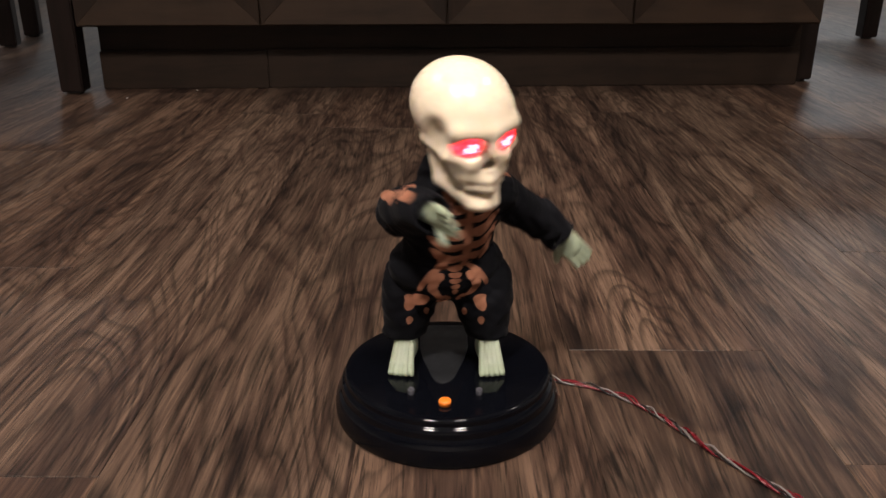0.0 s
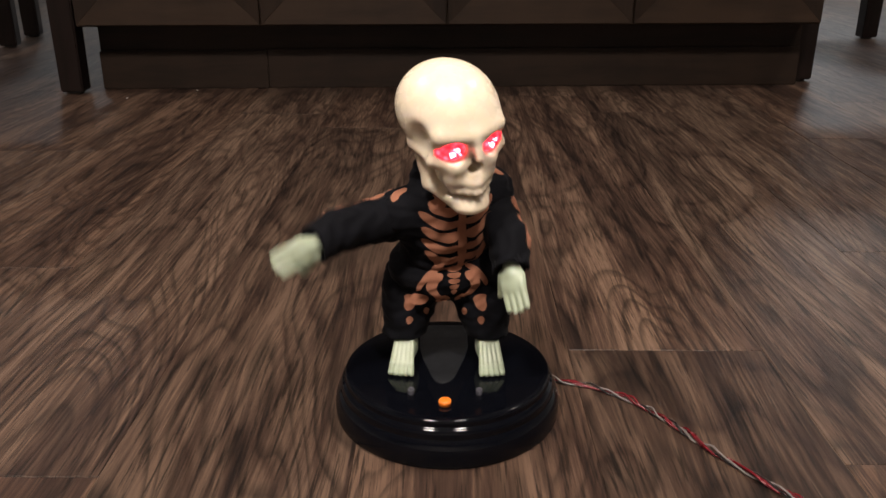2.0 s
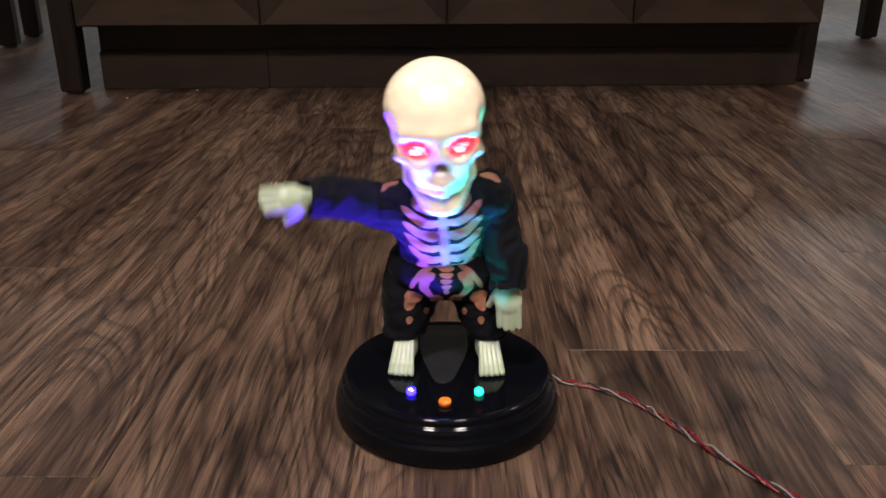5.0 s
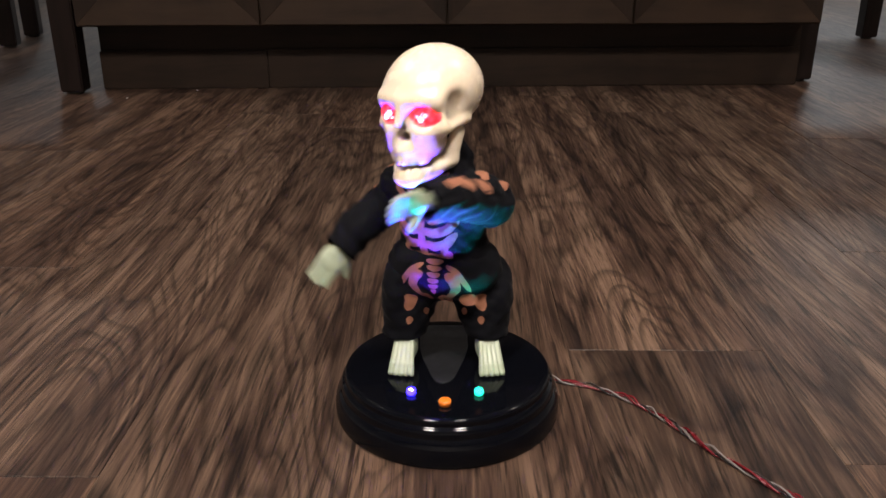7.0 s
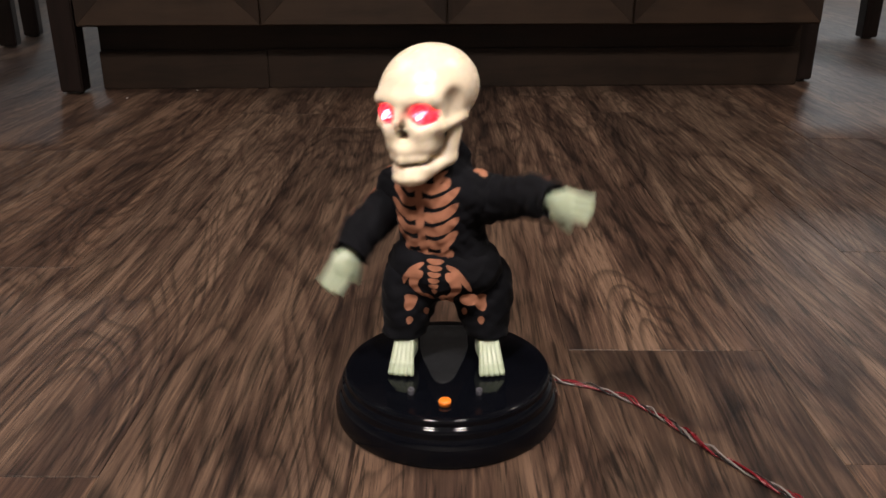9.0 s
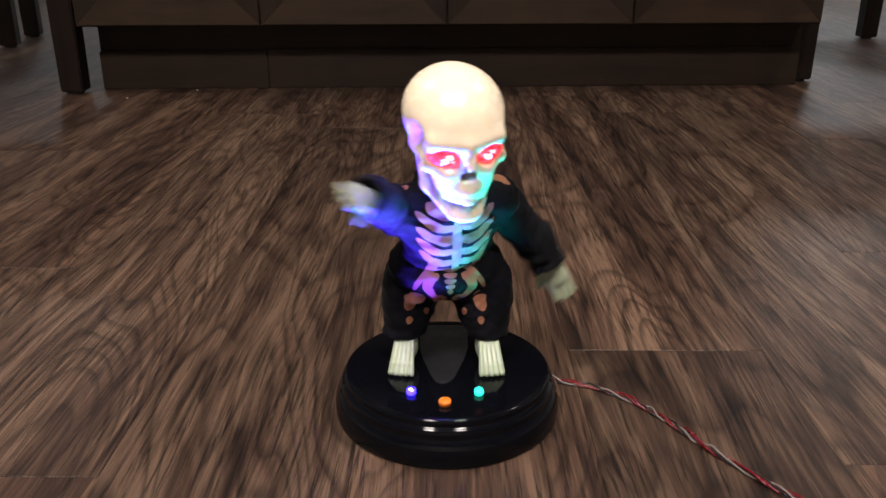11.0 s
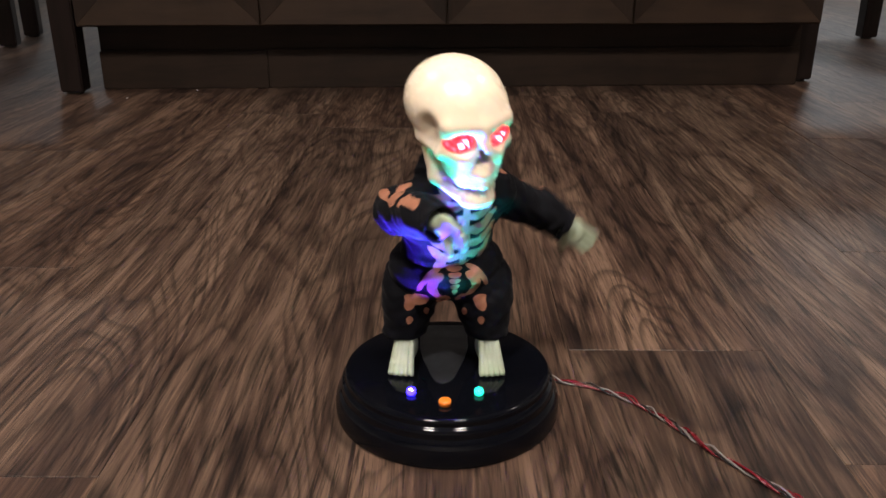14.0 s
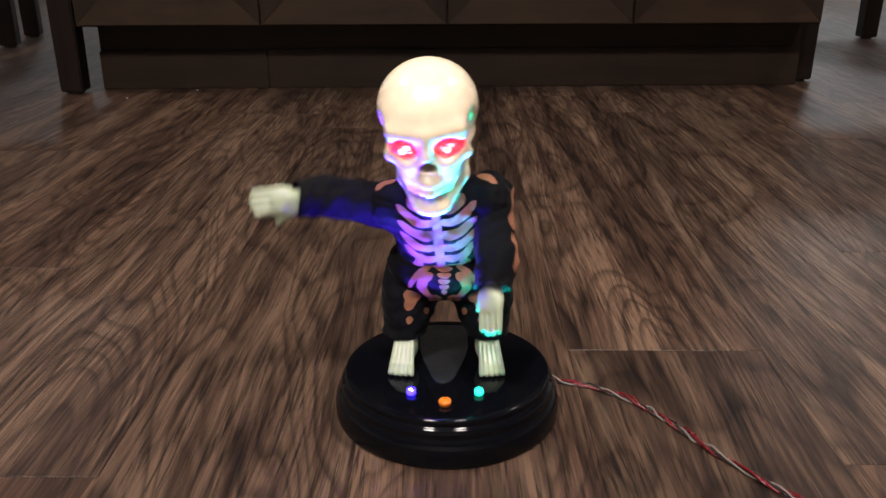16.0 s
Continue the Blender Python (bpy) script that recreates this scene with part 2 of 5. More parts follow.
def wrinkle(p, amount, size, seed=0.0):
    """Soft folds for sewn cloth."""
    q = p / size + seed
    return amount * (np.sin(q[..., 2] * 2.1 + 1.7 * np.sin(q[..., 0] * 1.3 + seed)) * np.sin(q[..., 0] * 0.9 + q[..., 1] * 1.6 + seed)
                     + 0.5 * np.sin(q[..., 2] * 4.3 + 2.0 * np.sin(q[..., 1] * 2.2 + q[..., 0] * 1.4)))


def drape(f, starts, way, lift):
    """Where rays from starts along way meet f = 0, lifted a little off it."""
    p = np.array(starts, float)
    way = np.array(way, float)
    for _ in range(70):
        p = p + np.clip(f(p), -0.004, 0.004)[:, None] * way * 0.7
    return p - way * lift


def ribbon(f, path, plane, way, lift=0.0004, steps=10, across=4):
    """A printed band on cloth: path of (a, b, width) in a plane, laid on f along way."""
    pts = np.array(path, float)
    u = np.linspace(0, len(pts) - 1, steps * (len(pts) - 1) + 1)
    # rounded corners
    fine = np.stack([np.interp(u, np.arange(len(pts)), pts[:, i]) for i in range(3)], 1)
    for _ in range(6):
        fine[1:-1] = (fine[:-2] + 2 * fine[1:-1] + fine[2:]) / 4
    d = np.gradient(fine[:, :2], axis=0)
    d /= np.linalg.norm(d, axis=1)[:, None] + 1e-12
    nrm = np.stack([-d[:, 1], d[:, 0]], 1)
    ends = np.minimum(1, np.sqrt(np.minimum(np.arange(len(fine)), np.arange(len(fine))[::-1]) / 4.0 + 0.05))
    grid = []
    for k in range(across + 1):
        o = (k / across - 0.5) * fine[:, 2] * ends
        grid.append(fine[:, :2] + nrm * o[:, None])
    grid = np.array(grid).reshape(-1, 2)
    world_pts = drape(f, plane(grid), way, lift)
    n = len(fine)
    faces = [(k * n + i, k * n + i + 1, (k + 1) * n + i + 1, (k + 1) * n + i) for k in range(across) for i in range(n - 1)]
    me = bpy.data.meshes.new("print")
    me.from_pydata(world_pts.tolist(), [], faces)
    me.update()
    return me


# ---- room ----
def room():
    x0, x1, y0, y1, top = -3.6, 3.6, -2.6, 5.6, 2.5
    for name, b in (("wall_north", (x0, x1, y1, y1 + 0.12, -0.02, top)), ("wall_south", (x0, x1, y0 - 0.12, y0, -0.02, top)),
                    ("wall_west", (x0 - 0.12, x0, y0, y1, -0.02, top)), ("wall_east", (x1, x1 + 0.12, y0, y1, -0.02, top))):
        tagged(part(name, box(*b), WALL), "plain warm white painted room wall", "wall", kind="structure")
    tagged(part("ceiling", box(x0 - 0.12, x1 + 0.12, y0 - 0.12, y1 + 0.12, top, top + 0.1), CEIL), "flat white painted ceiling with recessed lamps", "ceiling", kind="structure")
    for lx, ly, w, wide in LAMPS:
        r = wide / 2
        lamp = tagged(new("unseen_downlight"), "unseen round recessed white ceiling downlight, added to light the room", "lamp", "ceiling downlights")
        lamp.matrix_basis = pose(lx, ly, 2.5)
        part("trim_ring", lathe([(r, 0.0), (r + 0.025, -0.004), (r + 0.025, -0.008), (r, -0.010)], 32, False, False), TRIM_WHITE, lamp, smooth=True)
        part("diffuser", lathe([(r - 0.001, -0.003), (r - 0.001, -0.006)], 32), LAMP_GLOW, lamp, "glowing white diffuser")


def floor():
    """Plank floor: rows along y, every plank a piece of its own near the toy, the rest one piece of stuff."""
    sub = part("floor", box(-3.6, 3.6, -2.6, 5.6, -0.03, -0.0125), RUBBER)
    tagged(sub, "dark brown wood plank floor, hand-scraped grain", "floor", kind="structure")
    width, length, edge = 0.18, 1.22, 0.1097
    known = {0: 0.698, 1: 0.5225, -4: 0.893, -3: 0.503, -2: 1.599, -1: 1.15, 2: 0.95, -5: 0.2, 3: 0.3}
    tones = {(0, True): 0.72, (1, True): 0.98, (2, True): 1.20, (-1, True): 0.98, (-2, True): 0.98, (-3, True): 1.06, (-4, True): 1.12, (-3, False): 1.0, (-2, False): 0.92, (-1, False): 0.95, (0, False): 1.24, (1, False): 1.12}
    rng = random.Random(5)
    shapes = {}

    def plank_mesh(w, l):
        key = (round(w, 4), round(l, 4))
        if key not in shapes:
            bm = box(-w / 2, w / 2, -l / 2, l / 2, -0.012, 0.0)
            up = [e for e in bm.edges if all(v.co.z > -0.001 for v in e.verts)]
            bmesh.ops.bevel(bm, geom=up, offset=0.0005, segments=1, affect="EDGES")
            me = bpy.data.meshes.new("plank")
            bm.to_mesh(me)
            bm.free()
            me.materials.append(WOOD_FLOOR)
            shapes[key] = me
        return shapes[key]

    for k in range(-20, 20):
        xa = edge + width * k
        if xa < -3.6 or xa + width > 3.6:
            continue
        y = known.get(k, rng.uniform(0, length))
        while y > -2.6:
            y -= length
        while y < 5.6:
            a, b = max(y, -2.6), min(y + length, 5.6)
            if b - a > 0.03:
                ob = part("plank", plank_mesh(width - 0.0001, b - a - 0.0006), None, sub)
                ob.matrix_basis = pose(xa + width / 2, (a + b) / 2, 0)
                # boards differ in stain: warm pale, grey-brown and dark ones
                tone = tones.get((k, b < 1.0), rng.uniform(0.88, 1.14))
                tint = rng.uniform(-0.04, 0.04)
                ob.color = (tone * (1 + tint), tone, tone * (1 - 0.5 * tint), 1)
            y += length


# ---- island ----
def island():
    isl = tagged(new("kitchen_island"), "stained brown wooden kitchen island with panelled doors and recessed toe kick", "kitchen island")
    isl.matrix_basis = pose(0.0075, 2.028, 0, 0, 0, 2.5)
    # local: x along the front, y to the back; toe board face at y = 0
    front = -0.075
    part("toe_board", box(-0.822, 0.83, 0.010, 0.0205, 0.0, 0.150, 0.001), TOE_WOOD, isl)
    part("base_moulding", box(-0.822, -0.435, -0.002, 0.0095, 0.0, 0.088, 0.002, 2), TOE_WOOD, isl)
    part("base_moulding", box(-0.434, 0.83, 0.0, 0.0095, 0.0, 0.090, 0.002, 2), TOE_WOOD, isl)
    part("carcass", box(-0.800, 0.800, 0.021, 0.60, 0.0, 0.870, 0.002), CABINET, isl)
    part("face_frame", box(-0.838, 0.832, front, 0.0205, 0.151, 0.872, 0.002), CABINET, isl)
    part("worktop", box(-0.95, 0.95, -0.36, 0.66, 0.873, 0.910, 0.006, 2), STONE, isl, "pale stone worktop with overhang")
    low, high, r = 0.156, 0.86, 0.075
    for xa, xb in ((-0.832, -0.4325), (-0.4275, -0.0205), (-0.0155, 0.3960), (0.4010, 0.8260)):
        door = part("door", box(xa, xb, front - 0.006, front - 0.001, low, high, 0.001), CABINET, isl)
        # mitred frame, sloping down to the flat panel
        for name, mat, a, b, c, e in (("rail", CABINET, (xa, low), (xb, low), (xb - r, low + r), (xa + r, low + r)),
                                      ("rail", CABINET, (xb, high), (xa, high), (xa + r, high - r), (xb - r, high - r)),
                                      ("stile", SHADED_STILE, (xa, high), (xa, low), (xa + r, low + r), (xa + r, high - r)),
                                      ("stile", SHADED_STILE, (xb, low), (xb, high), (xb - r, high - r), (xb - r, low + r))):
            bm = bmesh.new()
            back = [bm.verts.new((x, front - 0.0064, z)) for x, z in (a, b, c, e)]
            face = [bm.verts.new((x, front - t, z)) for (x, z), t in zip((a, b, c, e), (0.0150, 0.0150, 0.0105, 0.0105))]
            bm.faces.new(back)
            bm.faces.new(face[::-1])
            for i in range(4):
                bm.faces.new((back[i], face[i], face[(i + 1) % 4], back[(i + 1) % 4]))
            bmesh.ops.recalc_face_normals(bm, faces=bm.faces[:])
            bmesh.ops.bevel(bm, geom=bm.edges[:], offset=0.0006, segments=1, affect="EDGES")
            part(name, bm, mat, door)
    return isl


def stool(x, y, turn, spread, depth):
    """Dark wooden stool; its leg at (x, y) is the corner nearest the island."""
    st = tagged(new("bar_stool"), "dark espresso wooden bar stool with square tapered legs", "stool", "stools round the island")
    st.matrix_basis = pose(x, y, 0, 0, 0, turn)
    for lx, ly in ((0, 0), (spread, 0), (0, depth), (spread, depth)):
        bm = box(lx - 0.029, lx + 0.029, ly - 0.029, ly + 0.029, 0.006, 0.62)
        for v in bm.verts:
            if v.co.z < 0.3:
                v.co.x = lx + (v.co.x - lx) * 0.88
                v.co.y = ly + (v.co.y - ly) * 0.88
        bmesh.ops.bevel(bm, geom=bm.edges[:], offset=0.003, segments=2, affect="EDGES")
        leg = part("leg", bm, STOOL_WOOD, st)
        bm = lathe([(0.016, 0.0), (0.018, 0.002), (0.018, 0.0058)], 20)
        bmesh.ops.translate(bm, verts=bm.verts[:], vec=(lx, ly, 0))
        part("glide", bm, RUBBER, leg, "small dark floor glide")
    sx = (min(0, spread) - 0.03, max(0, spread) + 0.03)
    part("seat", box(sx[0], sx[1], -0.03, depth + 0.03, 0.6205, 0.66, 0.01, 3), STOOL_WOOD, st)


# ---- toy ----
TOY = (-0.003, 0.602)
TOP = 0.037


def torso_shape(p):
    p = p - np.array((0.0, -0.003, 0.004))
    d = join(0.012, ell(p, (0, 0.002, 0.040), (0.036, 0.028, 0.036)), ell(p, (0, 0.005, 0.010), (0.0400, 0.0250, 0.025)))
    d = join(0.012, d, cap(p, (-0.036, 0.003, 0.061), (0.036, 0.003, 0.061), 0.0185, 0.0185))
    d = join(0.010, d, cap(p, (0, -0.006, 0.070), (0, -0.008, 0.086), 0.018, 0.015))
    d = join(0.010, d, ell(p, (0, 0.015, 0.084), (0.023, 0.011, 0.020)))
    return d + wrinkle(p, 0.0007, 0.006)


def pants_lean(p):
    return p - np.array((0.0, 1.0, 0.0)) * np.clip(0.006 + (p[..., 2:] - 0.06) * 0.16, 0.004, 0.018) - np.array((0.0, 0.0, -0.004))


def hips_shape(p):
    """The seat of the suit, which twists with the body."""
    q = pants_lean(p)
    d = ell(q, (0, -0.0015, 0.124), (0.0455, 0.0295, 0.0275))
    return d + wrinkle(q, 0.0006, 0.0065, 1.0)


def pants_shape(p):
    q = pants_lean(p)
    d = ell(q, (0, 0.0, 0.116), (0.0400, 0.0250, 0.0200))
    for s in (-1, 1):
        d = join(0.005, d, cap(q, (s * 0.0200, 0.0, 0.109), (s * 0.0365, 0.005, 0.058), 0.0190, 0.0165))
        d = join(0.008, d, ell(q, (s * 0.0395 + 0.0015, 0.004, 0.099), (0.0128, 0.020, 0.028)))
    d = np.maximum(d, 0.0655 - q[..., 2])
    return d + wrinkle(q, 0.0006, 0.0065, 1.0)


def skull_shape(p):
    q = p.copy()
    q[..., 0] = np.abs(q[..., 0])
    q[..., 2] -= 0.11 * np.maximum(0.116 - q[..., 2], 0)
    # brain case, forehead and brow
    d = ell(q, (0, 0.0010, 0.1450), (0.0350, 0.0385, 0.0312))
    d = join(0.012, d, ell(q, (0, -0.0175, 0.1375), (0.0285, 0.0220, 0.0200)))
    d = join(0.007, d, cap(q, (0, -0.0395, 0.1425), (0.0215, -0.0310, 0.1425), 0.0036, 0.0042))
    # middle of the face, cheekbones with their arches, bridge of the nose
    d = join(0.008, d, ell(q, (0, -0.0230, 0.1170), (0.0190, 0.0185, 0.0200)))
    d = join(0.007, d, cap(q, (0.0130, -0.0355, 0.1195), (0.0245, -0.0255, 0.1235), 0.0046, 0.0046))
    d = join(0.003, d, cap(q, (0.0270, -0.0270, 0.1240), (0.0265, -0.0245, 0.1390), 0.0030, 0.0032))
    d = join(0.006, d, cap(q, (0.0240, -0.0255, 0.1230), (0.0275, -0.0020, 0.1250), 0.0036, 0.0040))
    d = join(0.003, d, cap(q, (0, -0.0410, 0.1390), (0, -0.0455, 0.1285), 0.0032, 0.0030))
    # upper jaw
    d = join(0.005, d, ell(q, (0.0120, -0.0260, 0.1120), (0.0092, 0.0130, 0.0125)))
    d = join(0.005, d, cap(q, (0, -0.0385, 0.1060), (0.0105, -0.0315, 0.1065), 0.0078, 0.0072))
    d = join(0.003, d, cap(q, (0, -0.0430, 0.0990), (0.0120, -0.0345, 0.0995), 0.0042, 0.0040))
    d = join(0.006, d, ell(q, (0, -0.0120, 0.1040), (0.0150, 0.0150, 0.0180)))
    # lower jaw: chin, body, upright branch and the row of teeth
    jaw = join(0.004, ell(q, (0, -0.0375, 0.0835), (0.0120, 0.0095, 0.0070)), cap(q, (0.0075, -0.0345, 0.0840), (0.0195, -0.0130, 0.0945), 0.0064, 0.0058))
    jaw = join(0.004, jaw, cap(q, (0.0195, -0.0130, 0.0945), (0.0225, -0.0050, 0.1160), 0.0058, 0.0050))
    jaw = join(0.004, jaw, cap(q, (0, -0.0405, 0.0895), (0.0115, -0.0325, 0.0900), 0.0044, 0.0042))
    jaw = join(0.006, jaw, ell(q, (0, -0.0210, 0.0920), (0.0150, 0.0170, 0.0090)))
    d = join(0.0015, d, jaw)
    # sockets, temples, hollow cheeks, nose and mouth
    d = carve(0.0020, d, ell(q, (0.0155, -0.0440, 0.1322), (0.0108, 0.0160, 0.0087)))
    d = carve(0.0070, d, ell(q, (0.0350, -0.0185, 0.1350), (0.0100, 0.0090, 0.0125)))
    d = carve(0.0040, d, ell(q, (0.0285, -0.0240, 0.1095), (0.0060, 0.0110, 0.0070)))
    d = carve(0.0012, d, cap(q, (0.0026, -0.0560, 0.1180), (0.0020, -0.0200, 0.1190), 0.0036, 0.0030))
    d = carve(0.0012, d, cap(q, (0.0003, -0.0560, 0.1250), (0.0003, -0.0200, 0.1240), 0.0027, 0.0020))
    d = carve(0.0006, d, ell(q, (0, -0.0400, 0.0946), (0.0180, 0.0200, 0.0013)))
    d = carve(0.0008, d, ell(q, (0.0020, -0.0480, 0.0946), (0.0050, 0.0080, 0.0019)))
    row = 0.00045 * np.cos(q[..., 0] * 2 * np.pi / 0.0046) * np.exp(-((q[..., 2] - 0.0946) / 0.0055) ** 2) * (q[..., 1] < -0.030)
    return d + row


ARM_ELBOW, ARM_TIP = np.array((0.0291, 0.0, 0.0372)), np.array((0.0758, 0.0, 0.0749))
HAND_ROLL = radians(18)
ARM_CUFF = ARM_ELBOW + 0.36 * (ARM_TIP - ARM_ELBOW)


def sleeve_shape(p):
    d = join(0.010, cap(p, (-0.001, 0, -0.003), ARM_ELBOW, 0.0185, 0.0138), cap(p, ARM_ELBOW, ARM_CUFF, 0.0128, 0.0136))
    along = (ARM_TIP - ARM_ELBOW) / np.linalg.norm(ARM_TIP - ARM_ELBOW)
    d = np.maximum(d, (p - ARM_CUFF) @ along - 0.002)
    # the cuff is open
    d = -join(0.0008, -d, cap(p, ARM_CUFF - 0.001 * along, ARM_CUFF + 0.02 * along, 0.0112, 0.0125))
    return d + wrinkle(p, 0.0009, 0.0075, 2.0)


def hand_shape(side):
    along = (ARM_TIP - ARM_ELBOW) / np.linalg.norm(ARM_TIP - ARM_ELBOW)
    flat, out = np.array((along[2], 0.0, -along[0])), np.array((0.0, float(side), 0.0))
    wide = math.cos(HAND_ROLL) * flat + math.sin(HAND_ROLL) * out
    thick = math.cos(HAND_ROLL) * out - math.sin(HAND_ROLL) * flat
    wrist = ARM_CUFF - 0.004 * along

    def shape(p):
        q = np.stack([(p - wrist) @ along, (p - wrist) @ wide, (p - wrist) @ thick], -1)
        d = cap(q, (-0.006, 0, 0), (0.009, 0, 0), 0.0068, 0.0058)
        d = join(0.004, d, ell(q, (0.0145, 0, 0), (0.0110, 0.0105, 0.0045)))
        for i in range(4):
            y = -0.0070 + i * 0.0047
            end = 0.0345 + (0.0012, 0.0030, 0.0026, 0.0004)[i]
            d = join(0.0014, d, cap(q, (0.018, y, 0), (end, y * 1.05, 0.0034), 0.0029, 0.0022))
        d = join(0.003, d, cap(q, (0.008, 0.008, 0), (0.0190, 0.0150, 0.0070), 0.0036, 0.0026))
        return d

    return shape


def foot_shape(p):
    d = join(0.006, cap(p, (0, 0.010, 0.016), (0, -0.006, 0.0065), 0.0092, 0.0060), cap(p, (0, 0.011, 0.012), (0, 0.011, 0.034), 0.0092, 0.0090))
    for i in range(5):
        x = -0.0088 + i * 0.0044
        d = join(0.0010, d, cap(p, (x * 0.80, 0.0035, 0.0225), (x * 0.95, -0.0090, 0.0085), 0.0022, 0.0024))
        d = join(0.0010, d, cap(p, (x * 0.95, -0.0090, 0.0085), (x * 1.05, -0.0140 + 0.00025 * (i - 2) ** 2, 0.0030), 0.0025, 0.0024))
    return np.maximum(d, -p[..., 2])


def ribs(torso):
    """Printed breastbone and ribs on the jumpsuit's chest."""
    def plane(g):
        return np.stack([g[:, 0], np.full(len(g), -0.07), g[:, 1]], 1)

    way = (0, 1, 0)
    marks = [[(0, 0.079, 0.0048), (0, 0.060, 0.0066), (0, 0.040, 0.0072), (0, 0.022, 0.0060), (0, 0.010, 0.0050)]]
    for i in range(6):
        z = 0.0765 - i * 0.0108
        reach = (0.0170, 0.0290, 0.0290, 0.0285, 0.0265, 0.0200)[i]
        for s in (-1, 1):
            marks.append([(s * 0.001, z - 0.0035, 0.0056), (s * 0.010, z - 0.0062, 0.0076), (s * 0.019, z - 0.0036, 0.0074), (s * (reach - 0.004), z + 0.0014, 0.0060), (s * reach, z + 0.0052, 0.0026)])
    for m in marks:
        part("bone_print", ribbon(torso_shape, [(x, z + 0.004, w) for x, z, w in m], plane, way), PRINT, torso, "printed orange bone", True)
    for s in (-1, 1):
        m = ribbon(torso_shape, [(s * 0.030, 0.004, 0.006), (s * 0.040, 0.000, 0.007), (s * 0.044, -0.006, 0.005)],
                   lambda g: np.stack([g[:, 0], g[:, 1], np.full(len(g), 0.10)], 1), (0, 0, -1))
        part("bone_print", m, PRINT, torso, "printed orange shoulder bone", True)


def hip_print(pants, hips):
    def plane(g):
        return np.stack([g[:, 0], np.full(len(g), -0.07), g[:, 1]], 1)

    way = (0, 1, 0)
    marks = []
    for i in range(5):
        z = 0.1345 - i * 0.0046
        w = 0.0062 - 0.0007 * i
        marks.append([(-w, z + 0.0006, 0.0026), (0, z - 0.0006, 0.0040), (w, z + 0.0006, 0.0026)])
    marks.append([(0, 0.1135, 0.0060), (0, 0.1085, 0.0016)])
    for s in (-1, 1):
        # wings of the hip bone, its rings, heads and shafts of the thigh bones, knee bones
        marks.append([(s * 0.0080, 0.1325, 0.0030), (s * 0.0165, 0.1270, 0.0042), (s * 0.0225, 0.1180, 0.0040), (s * 0.0250, 0.1110, 0.0022)])
        marks.append([(s * 0.0078, 0.1262, 0.0050), (s * 0.0140, 0.1225, 0.0078), (s * 0.0160, 0.1150, 0.0070), (s * 0.0120, 0.1085, 0.0042), (s * 0.0090, 0.1045, 0.0050)])
        marks.append([(s * 0.0105, 0.1050, 0.0040), (s * 0.0060, 0.1062, 0.0034), (s * 0.0032, 0.1040, 0.0034), (s * 0.0042, 0.1008, 0.0034), (s * 0.0085, 0.1000, 0.0036), (s * 0.0110, 0.1030, 0.0034)])
        marks.append([(s * 0.0165, 0.1040, 0.0070), (s * 0.0225, 0.1040, 0.0096), (s * 0.0290, 0.1040, 0.0074)])
        marks.append([(s * 0.0262, 0.1020, 0.0120), (s * 0.0268, 0.0955, 0.0090), (s * 0.0300, 0.0880, 0.0066)])
        marks.append([(s * 0.0150, 0.0900, 0.0050), (s * 0.0145, 0.0830, 0.0034)])
        marks.append([(s * 0.0272, 0.0835, 0.0064), (s * 0.0285, 0.0765, 0.0044)])
    both = lambda p: np.minimum(hips_shape(p), pants_shape(p))
    for m in marks:
        low = m[-1][1] < 0.0980
        m = m if low else [(x * 1.1, z - 0.0035, w * 1.08) for x, z, w in m]
        part("bone_print", ribbon(both, m, plane, way, 0.0004 if low else 0.0012), PRINT, pants if low else hips, "printed orange bone", True)


def skeleton_toy():
    toy = tagged(new("skeleton_toy"), "dancing skeleton toy in black bone-print suit on round black base", "animated toy")
    toy.matrix_basis = pose(TOY[0], TOY[1], 0)
    prof = [(0.0884, 0.0), (0.0896, 0.0008), (0.0902, 0.0030), (0.0902, 0.0100), (0.0896, 0.0150), (0.0884, 0.0185), (0.0868, 0.0207), (0.0856, 0.0218),
            (0.0851, 0.0224), (0.0855, 0.0234), (0.0854, 0.0266), (0.0846, 0.0288), (0.0832, 0.0300), (0.0821, 0.0306), (0.0817, 0.0312),
            (0.0821, 0.0324), (0.0820, 0.0346), (0.0812, 0.0361), (0.0796, 0.0369), (0.0770, 0.0370)]
    base = part("base", lathe(prof, 160), BASE_BLACK, toy, "glossy black round plastic base", True)
    base.location = (0.0015, 0, 0)
    bm = lathe([(0.0047, 0.0), (0.0048, 0.0030), (0.0044, 0.0040), (0.0035, 0.0044)], 28)
    part("button", bm, ORANGE, base, "orange push button", True).matrix_basis = pose(-0.0015, -0.0600, TOP)
    # a low shield-shaped plate between the feet, reaching back to the rim
    half = [(0.0200, 0.0700), (0.0200, 0.0300), (0.0190, 0.0220), (0.0165, 0.0080), (0.0132, -0.0040), (0.0104, -0.0150), (0.0078, -0.0230), (0.0050, -0.0275), (0.0, -0.0300)]
    ring = half + [(-x, y) for x, y in half[::-1] if x > 0.0002]
    bm = bmesh.new()
    low = [bm.verts.new((x, y, TOP + 0.0001)) for x, y in ring]
    top = [bm.verts.new((x * 0.975, y + (0.0005 if y < 0 else -0.0005), TOP + 0.0009)) for x, y in ring]
    bm.faces.new(top)
    bm.faces.new(low[::-1])
    for i in range(len(ring)):
        j = (i + 1) % len(ring)
        bm.faces.new((low[i], low[j], top[j], top[i]))
    bmesh.ops.recalc_face_normals(bm, faces=bm.faces[:])
